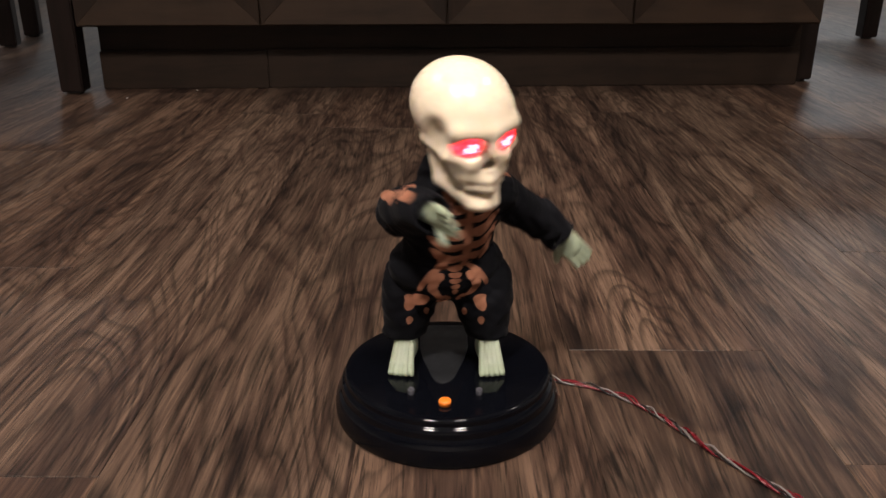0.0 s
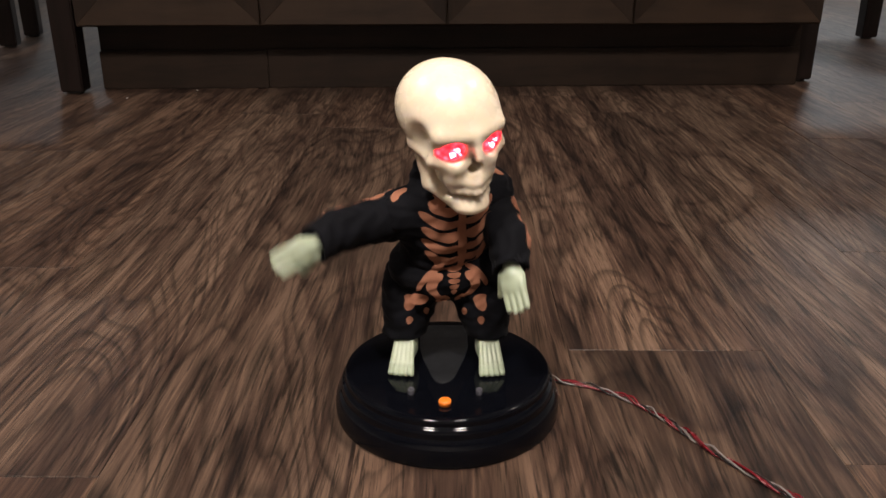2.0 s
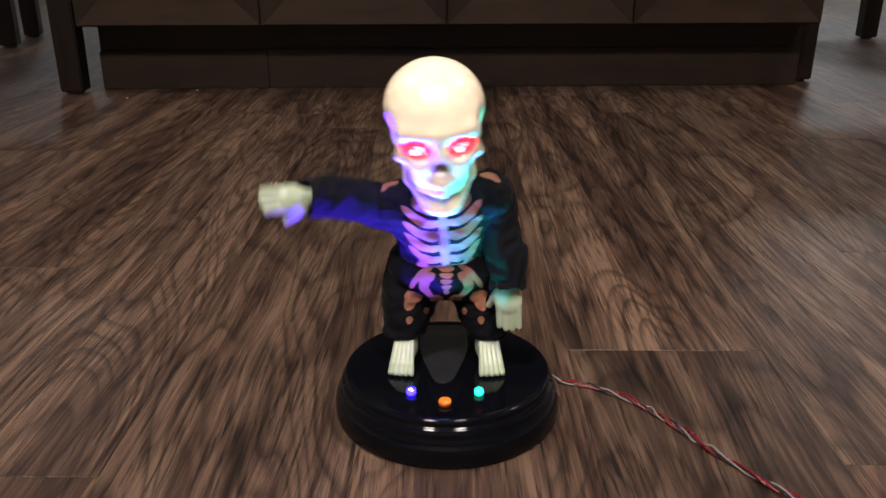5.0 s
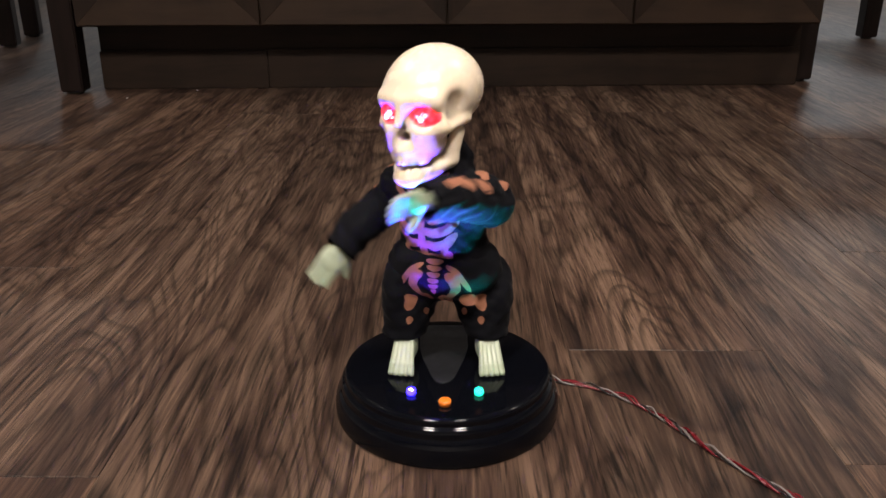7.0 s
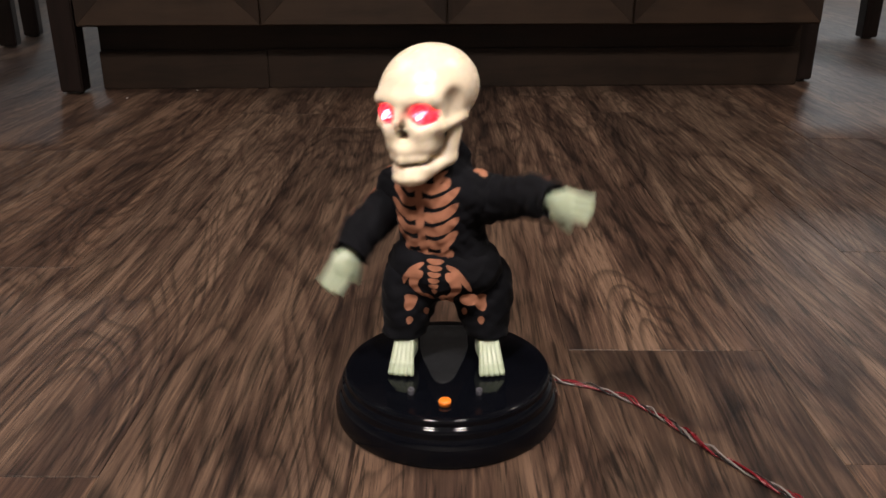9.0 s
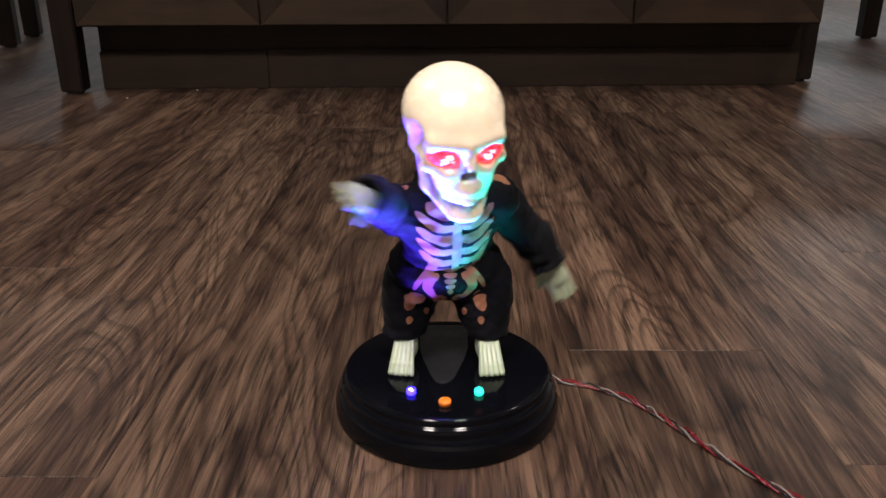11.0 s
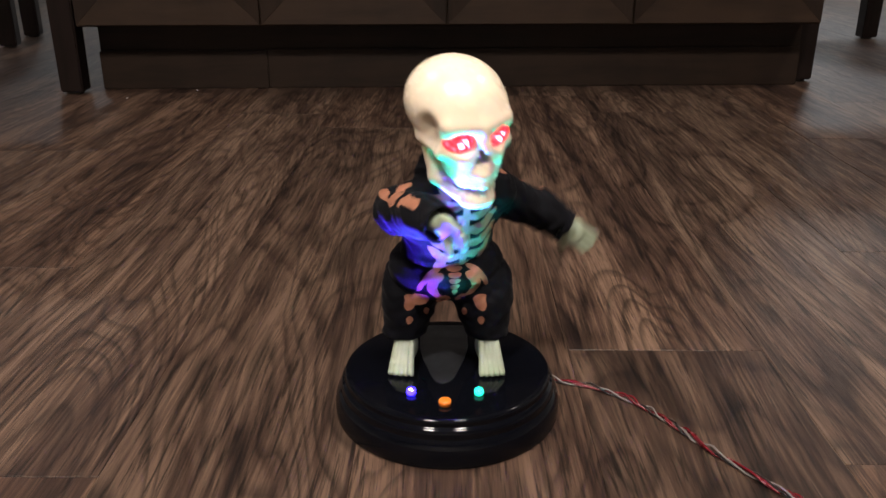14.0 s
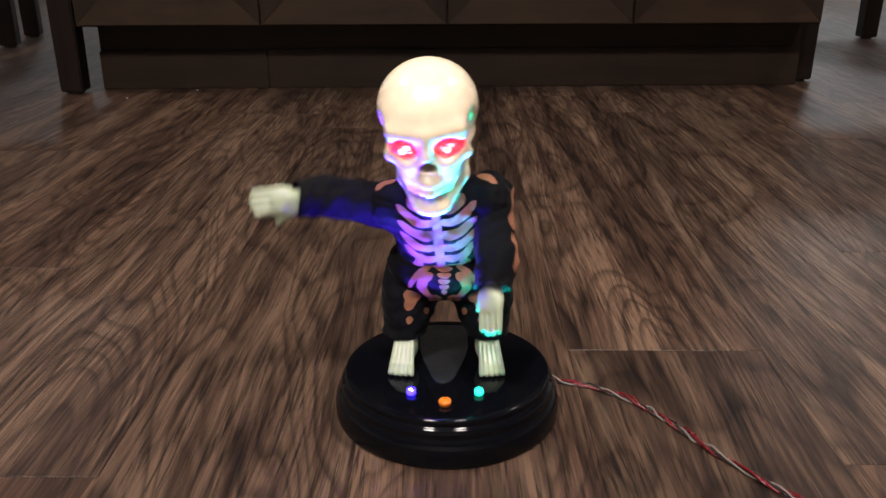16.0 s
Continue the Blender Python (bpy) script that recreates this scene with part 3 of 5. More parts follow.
    part("plate", bm, PLATE_GREY, base, "satin dark grey plastic plate").matrix_basis = pose(-0.0030, 0, 0)
    leds = []
    for s, mat, ring_mat, label in ((-1, LED_BLUE, RING_BLUE, "blinking blue light"), (1, LED_GREEN, RING_GREEN, "blinking green light")):
        x, y = 0.0256 * s, -0.0446
        # opaque open tube, added to block sideways light and narrow the beam
        part("led_tube", lathe([(0.0026, 0.0), (0.0026, 0.0046), (0.0024, 0.0049), (0.0021, 0.0049), (0.0021, 0.0)], 24, False, False), TUBE_GREY, base, "opaque grey tube added to narrow the light's beam", True).matrix_basis = pose(x - 0.0015, y, TOP - 0.0004, 10)
        bead = part("led_bead", lathe([(0.0014, 0.0), (0.0014, 0.0002), (0.0010, 0.0004), (0.0004, 0.0005)], 16), mat, toy, label, True)
        # added weak glowing sleeve, imitating the coloured halo of the hidden bead
        ring = lathe([(0.0028, 0.0), (0.0035, 0.0005), (0.0035, 0.0036), (0.0028, 0.0044)], 20, False, False)
        part("halo_sleeve", ring, ring_mat, bead, "", True)
        leds.append((bead, x, y))
    pants = part("trousers", surface("trousers", pants_shape, (-0.06, -0.040, 0.040), (0.06, 0.056, 0.152), 0.0016), BLACK_CLOTH, toy, "", True)
    pants.location = (0, 0, 0)
    hips = part("suit_seat", surface("suit_seat", hips_shape, (-0.06, -0.040, 0.076), (0.06, 0.060, 0.158), 0.0016), BLACK_CLOTH, toy, "", True)
    hip_print(pants, hips)
    foot_mesh = surface("foot", foot_shape, (-0.016, -0.022, -0.002), (0.016, 0.026, 0.046), 0.0008)
    for s in (-1, 1):
        part("foot", foot_mesh, PALE, toy, "pale green-white bony foot", True).matrix_basis = pose(0.0010 + 0.0338 * s, -0.006, TOP, 0, 0, 8 * s) @ Matrix.Diagonal((0.90, 1, 1, 1))
    torso = part("torso", surface("torso", torso_shape, (-0.06, -0.045, -0.026), (0.06, 0.045, 0.118), 0.0016), BLACK_CLOTH, toy, "", True)
    ribs(torso)
    head = part("head", surface("head", skull_shape, (-0.039, -0.055, 0.072), (0.039, 0.049, 0.184), 0.00085), BONE, toy, "ivory plastic skull", True)
    for s in (-1, 1):
        bm = bmesh.new()
        bmesh.ops.create_uvsphere(bm, u_segments=24, v_segments=14, radius=1.0)
        bmesh.ops.scale(bm, vec=(0.0112, 0.0060, 0.0092), verts=bm.verts[:])
        part("eye", bm, EYE_RED, head, "glowing red eye lens", True).matrix_basis = pose(0.0155 * s, -0.0310, 0.1322, 0, 0, 20 * s)
        # glowing shards on the lens front imitate the eye light's bright hot spots
        bm = bmesh.new()
        rng = random.Random(4 + s)
        for dx, dz, size in ((-0.0010, -0.0012, 0.0026), (0.0022, 0.0010, 0.0019), (0.0040, -0.0022, 0.0009), (0.0002, 0.0022, 0.0012), (-0.0034, 0.0006, 0.0010)):
            facet = bmesh.ops.create_icosphere(bm, subdivisions=1, radius=size, matrix=Matrix.Translation((dx, 0.0006 * rng.random(), dz)))
            for v in facet["verts"]:
                v.co += Vector((rng.uniform(-1, 1), 0, rng.uniform(-1, 1))) * size * 0.35
        part("eye_hot_spots", bm, EYE_HOT, head, "glowing pink shards imitating hot spots of the eye light", True).matrix_basis = pose(0.0146 * s, -0.0367, 0.1322, 0, 0, 20 * s)
    arms = []
    sleeve_mesh = surface("sleeve", sleeve_shape, (-0.024, -0.024, -0.026), (0.080, 0.024, 0.085), 0.0014)
    for s in (1, -1):
        arm = part("arm", sleeve_mesh, BLACK_CLOTH, toy, "black cloth sleeve", True)
        hand = surface("hand", hand_shape(-s), (0.025, -0.024, 0.025), (0.105, 0.024, 0.105), 0.0008)
        part("hand", hand, PALE, arm, "pale green-white bony plastic palm and fingers", True)
        along = ARM_TIP / np.linalg.norm(ARM_TIP)
        way = np.array((along[2], 0.0, -along[0]))
        over = np.array((0.0, 1.0, 0.0))
        for m in ([(-0.008, 0.0, 0.0070), (0.004, 0.001, 0.0120), (0.015, 0.001, 0.0130), (0.022, 0.0, 0.0170), (0.027, 0.0, 0.0080)],
                  [(0.030, 0.001, 0.0110), (0.035, 0.0, 0.0130), (0.044, -0.001, 0.0085), (0.053, -0.001, 0.0080), (0.058, 0.0, 0.0105)]):
            me = ribbon(sleeve_shape, m, lambda g: g[:, :1] * along + g[:, 1:] * over - 0.045 * way, way)
            part("bone_print", me, PRINT, arm, "printed orange bone", True)
        arms.append(arm)
    return torso, head, arms, hips, leds


def crumb(x, y, size):
    bm = bmesh.new()
    bmesh.ops.create_icosphere(bm, subdivisions=2, radius=size)
    rng = random.Random(int(1000 * (x + 5)))
    for v in bm.verts:
        v.co *= rng.uniform(0.7, 1.1)
        v.co.z = max(v.co.z * 0.7, -size * 0.5)
    ob = tagged(part("crumb", bm, TRIM_WHITE), "tiny pale crumb lying on the dark floor", "crumb", "crumbs on the floor")
    ob.matrix_basis = pose(x, y, size * 0.5)


def wire():
    """Twisted red, clear and black strands leaving the base over the floor."""
    w = tagged(new("twisted_wire"), "thin twisted red, clear and black wire lying on the floor", "wire")
    ctrl = [(0.066, 0.652), (0.0896, 0.6435), (0.1228, 0.6314), (0.145, 0.614), (0.159, 0.5984), (0.177, 0.570), (0.1934, 0.5409), (0.214, 0.511), (0.2353, 0.4831), (0.262, 0.452), (0.300, 0.415)]
    c = np.array(ctrl) + np.array((0.0015, -0.0045))
    u = np.linspace(0, len(c) - 1, 420)
    path = np.stack([np.interp(u, np.arange(len(c)), c[:, i]) for i in range(2)], 1)
    for _ in range(60):
        path[1:-1] = (path[:-2] + 2 * path[1:-1] + path[2:]) / 4
    d = np.gradient(path, axis=0)
    ln = np.linalg.norm(d, axis=1)
    s = np.cumsum(ln)
    nrm = np.stack([-d[:, 1], d[:, 0]], 1) / ln[:, None]
    for ph, off, rad, mat, name in ((0.0, 0.0018, 0.0010, WIRE_RED, "red_strand"), (0.9, 0.0019, 0.0009, WIRE_RED, "red_strand"),
                                    (3.0, 0.0018, 0.0009, WIRE_WHITE, "clear_strand"), (4.6, 0.0015, 0.0008, WIRE_BLACK, "black_strand")):
        a = s / 0.040 * 2 * math.pi + ph + 1.1 * np.sin(s * 47) + 0.5 * np.sin(s * 131 + ph)
        o = off * (1 + 0.35 * np.sin(s * 83 + 2 * ph))
        pts = [(path[i, 0] + nrm[i, 0] * o[i] * math.cos(a[i]), path[i, 1] + nrm[i, 1] * o[i] * math.cos(a[i]), rad + o[i] * (1 + math.sin(a[i]))) for i in range(len(s))]
        part(name, tube(pts, rad, 8), mat, w, "", True)


island()
stool(-0.860, 1.945, 2, -0.40, 0.40)
stool(-1.380, 2.705, 10, -0.40, 0.26)
stool(0.862, 2.125, 0, 0.42, 0.30)
stool(1.402, 2.935, 3, 0.40, 0.45)
torso, head, arms, hips, leds = skeleton_toy()
wire()
crumb(-0.5895, 1.975, 0.0020)
crumb(-0.72, 1.88, 0.0016)
room()
floor()


def motions():
    """The dance of the toy: torso and head on the waist, arms on the shoulders, and the two blinking lights."""
    body_rows = [
        (0.0, pose(0.0000, 0.0180, 0.1125, 15.5, -2.9, 27.1)), (0.1, pose(0.0000, 0.0180, 0.1125, 15.5, -0.8, 12.7)),
        (0.2, pose(0.0000, 0.0180, 0.1125, 15.1, -4.7, 13.7)), (0.3, pose(0.0000, 0.0180, 0.1125, 17.5, -1.1, -5.2)),
        (0.4, pose(0.0000, 0.0180, 0.1125, 16.6, 3.1, -31.1)), (0.5, pose(0.0000, 0.0180, 0.1125, 13.2, 0.2, -33.4)),
        (0.6, pose(0.0000, 0.0180, 0.1125, 7.6, -3.3, -27.9)), (0.7, pose(0.0000, 0.0180, 0.1125, -1.3, -6.4, -11.2)),
        (0.8, pose(0.0000, 0.0180, 0.1125, 0.3, -4.0, 12.1)), (0.9, pose(0.0000, 0.0180, 0.1125, -0.9, -1.2, 23.5)),
        (1.0, pose(0.0000, 0.0180, 0.1125, -1.7, -2.5, 31.8)), (1.1, pose(0.0000, 0.0180, 0.1125, -0.2, -2.7, 26.9)),
        (1.2, pose(0.0000, 0.0180, 0.1125, 2.1, -2.6, 21.6)), (1.3, pose(0.0000, 0.0180, 0.1125, 4.7, -3.5, 14.5)),
        (1.4, pose(0.0000, 0.0180, 0.1125, 9.2, -2.1, -7.9)), (1.5, pose(0.0000, 0.0180, 0.1125, 16.1, -0.1, -22.5)),
        (1.6, pose(0.0000, 0.0180, 0.1125, 17.3, -1.2, -20.5)), (1.7, pose(0.0000, 0.0180, 0.1125, 16.4, -3.7, -13.8)),
        (1.8, pose(0.0000, 0.0180, 0.1125, 16.0, -3.0, -8.0)), (1.9, pose(0.0000, 0.0180, 0.1125, 16.0, -5.1, 14.2)),
        (2.0, pose(0.0000, 0.0180, 0.1125, 15.7, -6.6, 24.0)), (2.1, pose(0.0000, 0.0180, 0.1125, 11.7, -5.2, 26.0)),
        (2.2, pose(0.0000, 0.0180, 0.1125, 5.1, -4.3, 32.3)), (2.3, pose(0.0000, 0.0180, 0.1125, -0.5, -3.2, 21.3)),
        (2.4, pose(0.0000, 0.0180, 0.1125, -2.1, -3.7, -1.0)), (2.5, pose(0.0000, 0.0180, 0.1125, -1.0, -5.2, -33.7)),
        (2.6, pose(0.0000, 0.0180, 0.1125, 1.5, -3.9, -31.0)), (2.7, pose(0.0000, 0.0180, 0.1125, 2.6, -1.8, -24.3)),
        (2.8, pose(0.0000, 0.0180, 0.1125, 2.7, -2.5, -9.9)), (2.9, pose(0.0000, 0.0180, 0.1125, 5.4, -4.1, 6.4)),
        (3.0, pose(0.0000, 0.0180, 0.1125, 11.9, -4.0, 17.7)), (3.1, pose(0.0000, 0.0180, 0.1125, 16.2, -3.1, 22.8)),
        (3.2, pose(0.0000, 0.0180, 0.1125, 17.8, -3.3, 22.7)), (3.3, pose(0.0000, 0.0180, 0.1125, 16.9, -4.0, 18.0)),
        (3.4, pose(0.0000, 0.0180, 0.1125, 16.2, -5.5, 14.6)), (3.5, pose(0.0000, 0.0180, 0.1125, 15.2, -3.7, -7.9)),
        (3.6, pose(0.0000, 0.0180, 0.1125, 11.7, -2.3, -28.5)), (3.7, pose(0.0000, 0.0180, 0.1125, 9.6, -2.6, -31.3)),
        (3.8, pose(0.0000, 0.0180, 0.1125, 3.9, -4.3, -25.7)), (3.9, pose(0.0000, 0.0180, 0.1125, -3.3, -5.7, -6.9)),
        (4.0, pose(0.0000, 0.0180, 0.1125, -1.8, -3.5, 10.4)), (4.1, pose(0.0000, 0.0180, 0.1125, -0.8, -2.7, 23.3)),
        (4.2, pose(0.0000, 0.0180, 0.1125, 1.8, -2.3, 28.4)), (4.3, pose(0.0000, 0.0180, 0.1125, 3.3, -2.4, 23.4)),
        (4.4, pose(0.0000, 0.0180, 0.1125, 5.3, -2.9, 17.4)), (4.5, pose(0.0000, 0.0180, 0.1125, 8.4, -2.7, 2.7)),
        (4.6, pose(0.0000, 0.0180, 0.1125, 13.7, -1.0, -15.6)), (4.7, pose(0.0000, 0.0180, 0.1125, 17.3, -0.6, -21.7)),
        (4.8, pose(0.0000, 0.0180, 0.1125, 17.0, -2.5, -17.2)), (4.9, pose(0.0000, 0.0180, 0.1125, 16.2, -3.4, -10.9)),
        (5.0, pose(0.0000, 0.0180, 0.1125, 16.0, -4.1, 3.1)), (5.1, pose(0.0000, 0.0180, 0.1125, 15.8, -5.8, 19.1)),
        (5.2, pose(0.0000, 0.0180, 0.1125, 13.7, -5.9, 25.0)), (5.3, pose(0.0000, 0.0180, 0.1125, 8.4, -4.8, 29.2)),
        (5.4, pose(0.0000, 0.0180, 0.1125, 2.3, -3.7, 26.8)), (5.5, pose(0.0000, 0.0180, 0.1125, -1.3, -3.4, 10.2)),
        (5.6, pose(0.0000, 0.0180, 0.1125, -1.6, -4.4, -17.3)), (5.7, pose(0.0000, 0.0180, 0.1125, 0.3, -4.5, -32.5)),
        (5.8, pose(0.0000, 0.0180, 0.1125, 2.3, -2.5, -28.4)), (5.9, pose(0.0000, 0.0180, 0.1125, 3.2, -1.6, -18.3)),
        (6.0, pose(0.0000, 0.0180, 0.1125, 4.8, -2.5, -3.5)), (6.1, pose(0.0000, 0.0180, 0.1125, 9.6, -3.1, 9.8)),
        (6.2, pose(0.0000, 0.0180, 0.1125, 15.3, -2.3, 17.6)), (6.3, pose(0.0000, 0.0180, 0.1125, 18.4, -1.7, 19.8)),
        (6.4, pose(0.0000, 0.0180, 0.1125, 19.1, -3.9, 22.1)), (6.5, pose(0.0000, 0.0180, 0.1125, 18.6, -3.3, 18.4)),
        (6.6, pose(0.0000, 0.0180, 0.1125, 16.4, -3.6, 12.2)), (6.7, pose(0.0000, 0.0180, 0.1125, 11.4, -3.3, -8.2)),
        (6.8, pose(0.0000, 0.0180, 0.1125, 8.0, -5.2, -27.4)), (6.9, pose(0.0000, 0.0180, 0.1125, 5.0, -4.7, -31.5)),
        (7.0, pose(0.0000, 0.0180, 0.1125, 2.9, -2.2, -33.0)), (7.1, pose(0.0000, 0.0180, 0.1125, -5.3, -4.8, -10.2)),
        (7.2, pose(0.0000, 0.0180, 0.1125, -2.9, -3.2, 9.8)), (7.3, pose(0.0000, 0.0180, 0.1125, -0.6, -1.9, 20.9)),
        (7.4, pose(0.0000, 0.0180, 0.1125, 2.5, -2.2, 26.8)), (7.5, pose(0.0000, 0.0180, 0.1125, 7.6, -4.0, 27.0)),
        (7.6, pose(0.0000, 0.0180, 0.1125, 10.4, -3.1, 21.7)), (7.7, pose(0.0000, 0.0180, 0.1125, 12.5, -2.5, 15.0)),
        (7.8, pose(0.0000, 0.0180, 0.1125, 13.9, -1.3, -2.0)), (7.9, pose(0.0000, 0.0180, 0.1125, 16.6, -1.9, -18.3)),
        (8.0, pose(0.0000, 0.0180, 0.1125, 18.2, -3.2, -22.0)), (8.1, pose(0.0000, 0.0180, 0.1125, 18.9, -1.7, -20.9)),
        (8.2, pose(0.0000, 0.0180, 0.1125, 13.8, -3.4, -11.1)), (8.3, pose(0.0000, 0.0180, 0.1125, 9.1, -4.5, 7.6)),
        (8.4, pose(0.0000, 0.0180, 0.1125, 7.3, -4.4, 22.0)), (8.5, pose(0.0000, 0.0180, 0.1125, 4.9, -3.6, 27.9)),
        (8.6, pose(0.0000, 0.0180, 0.1125, 3.7, -3.8, 31.0)), (8.7, pose(0.0000, 0.0180, 0.1125, 2.0, -3.9, 28.8)),
        (8.8, pose(0.0000, 0.0180, 0.1125, -1.9, -2.9, 13.6)), (8.9, pose(0.0000, 0.0180, 0.1125, -3.1, -3.6, -5.5)),
        (9.0, pose(0.0000, 0.0180, 0.1125, 2.1, -4.1, -31.3)), (9.1, pose(0.0000, 0.0180, 0.1125, 8.4, -1.0, -33.6)),
        (9.2, pose(0.0000, 0.0180, 0.1125, 13.7, 0.6, -25.0)), (9.3, pose(0.0000, 0.0180, 0.1125, 18.2, 1.9, -24.5)),
        (9.4, pose(0.0000, 0.0180, 0.1125, 19.1, 0.8, -18.0)), (9.5, pose(0.0000, 0.0180, 0.1125, 18.1, -1.3, -7.1)),
        (9.6, pose(0.0000, 0.0180, 0.1125, 17.5, -2.2, 6.2)), (9.7, pose(0.0000, 0.0180, 0.1125, 16.7, -3.6, 16.0)),
        (9.8, pose(0.0000, 0.0180, 0.1125, 14.3, -5.5, 22.6)), (9.9, pose(0.0000, 0.0180, 0.1125, 10.6, -5.9, 26.8)),
        (10.0, pose(0.0000, 0.0180, 0.1125, 5.4, -4.4, 20.3)), (10.1, pose(0.0000, 0.0180, 0.1125, 0.7, -4.2, 6.1)),
        (10.2, pose(0.0000, 0.0180, 0.1125, -1.4, -6.4, -12.9)), (10.3, pose(0.0000, 0.0180, 0.1125, -0.2, -5.1, -25.5)),
        (10.4, pose(0.0000, 0.0180, 0.1125, 1.7, -2.6, -24.6)), (10.5, pose(0.0000, 0.0180, 0.1125, 2.1, -1.7, -19.8)),
        (10.6, pose(0.0000, 0.0180, 0.1125, 2.1, -2.7, -4.4)), (10.7, pose(0.0000, 0.0180, 0.1125, 6.4, -2.5, 9.1)),
        (10.8, pose(0.0000, 0.0180, 0.1125, 12.2, -2.6, 18.8)), (10.9, pose(0.0000, 0.0180, 0.1125, 17.3, -1.9, 18.4)),
        (11.0, pose(0.0000, 0.0180, 0.1125, 19.4, -2.6, 13.8)), (11.1, pose(0.0000, 0.0180, 0.1125, 18.8, -3.3, 7.0)),
        (11.2, pose(0.0000, 0.0180, 0.1125, 18.1, -2.4, -7.3)), (11.3, pose(0.0000, 0.0180, 0.1125, 17.0, -2.4, -24.9)),
        (11.4, pose(0.0000, 0.0180, 0.1125, 14.1, -1.0, -23.6)), (11.5, pose(0.0000, 0.0180, 0.1125, 8.2, -4.1, -11.4)),
        (11.6, pose(0.0000, 0.0180, 0.1125, 3.8, -4.6, 6.7)), (11.7, pose(0.0000, 0.0180, 0.1125, 2.0, -3.9, 26.9)),
        (11.8, pose(0.0000, 0.0180, 0.1125, 0.8, -3.7, 30.3)), (11.9, pose(0.0000, 0.0180, 0.1125, 1.7, -3.6, 29.6)),
        (12.0, pose(0.0000, 0.0180, 0.1125, 0.9, -3.1, 32.5)), (12.1, pose(0.0000, 0.0180, 0.1125, 1.9, -2.0, 19.2)),
        (12.2, pose(0.0000, 0.0180, 0.1125, 2.2, -3.1, -0.9)), (12.3, pose(0.0000, 0.0180, 0.1125, 7.5, -2.7, -23.1)),
        (12.4, pose(0.0000, 0.0180, 0.1125, 13.4, -2.3, -23.7)), (12.5, pose(0.0000, 0.0180, 0.1125, 17.7, 0.1, -23.2)),
        (12.6, pose(0.0000, 0.0180, 0.1125, 17.6, -1.8, -14.6)), (12.7, pose(0.0000, 0.0180, 0.1125, 16.8, -3.3, -2.8)),
        (12.8, pose(0.0000, 0.0180, 0.1125, 16.7, -3.3, 10.8)), (12.9, pose(0.0000, 0.0180, 0.1125, 16.0, -4.6, 18.7)),
        (13.0, pose(0.0000, 0.0180, 0.1125, 13.4, -6.1, 24.3)), (13.1, pose(0.0000, 0.0180, 0.1125, 9.3, -5.9, 27.8)),
        (13.2, pose(0.0000, 0.0180, 0.1125, 3.8, -3.8, 17.0)), (13.3, pose(0.0000, 0.0180, 0.1125, -0.6, -4.4, 1.4)),
        (13.4, pose(0.0000, 0.0180, 0.1125, -1.8, -7.3, -19.1)), (13.5, pose(0.0000, 0.0180, 0.1125, 0.5, -4.1, -28.2)),
        (13.6, pose(0.0000, 0.0180, 0.1125, 2.3, -1.9, -23.0)), (13.7, pose(0.0000, 0.0180, 0.1125, 2.0, -1.5, -18.4)),
        (13.8, pose(0.0000, 0.0180, 0.1125, 2.2, -3.3, 1.6)), (13.9, pose(0.0000, 0.0180, 0.1125, 8.0, -2.4, 13.5)),
        (14.0, pose(0.0000, 0.0180, 0.1125, 13.4, -3.4, 25.8)), (14.1, pose(0.0000, 0.0180, 0.1125, 17.7, -2.4, 23.5)),
        (14.2, pose(0.0000, 0.0180, 0.1125, 18.3, -4.4, 21.5)), (14.3, pose(0.0000, 0.0180, 0.1125, 16.7, -5.0, 16.3)),
        (14.4, pose(0.0000, 0.0180, 0.1125, 15.8, -4.0, 1.7)), (14.5, pose(0.0000, 0.0180, 0.1125, 14.0, -5.0, -13.6)),
        (14.6, pose(0.0000, 0.0180, 0.1125, 12.2, -3.6, -24.6)), (14.7, pose(0.0000, 0.0180, 0.1125, 9.0, -3.5, -23.1)),
        (14.8, pose(0.0000, 0.0180, 0.1125, 3.3, -4.8, -17.0)), (14.9, pose(0.0000, 0.0180, 0.1125, -2.7, -4.9, -2.1)),
        (15.0, pose(0.0000, 0.0180, 0.1125, -3.1, -3.0, 12.9)), (15.1, pose(0.0000, 0.0180, 0.1125, -1.9, -1.4, 26.6)),
        (15.2, pose(0.0000, 0.0180, 0.1125, 1.4, -2.9, 28.3)), (15.3, pose(0.0000, 0.0180, 0.1125, 5.7, -3.2, 25.5)),
        (15.4, pose(0.0000, 0.0180, 0.1125, 5.6, -2.5, 19.7)), (15.5, pose(0.0000, 0.0180, 0.1125, 8.7, -1.9, 4.7)),
        (15.6, pose(0.0000, 0.0180, 0.1125, 13.7, -0.5, -16.8)), (15.7, pose(0.0000, 0.0180, 0.1125, 17.8, -2.0, -20.3)),
        (15.8, pose(0.0000, 0.0180, 0.1125, 19.0, -1.9, -19.7)), (15.9, pose(0.0000, 0.0180, 0.1125, 17.7, -3.8, -11.9)),
        (16.0, pose(0.0000, 0.0180, 0.1125, 16.1, -4.2, -3.0))]
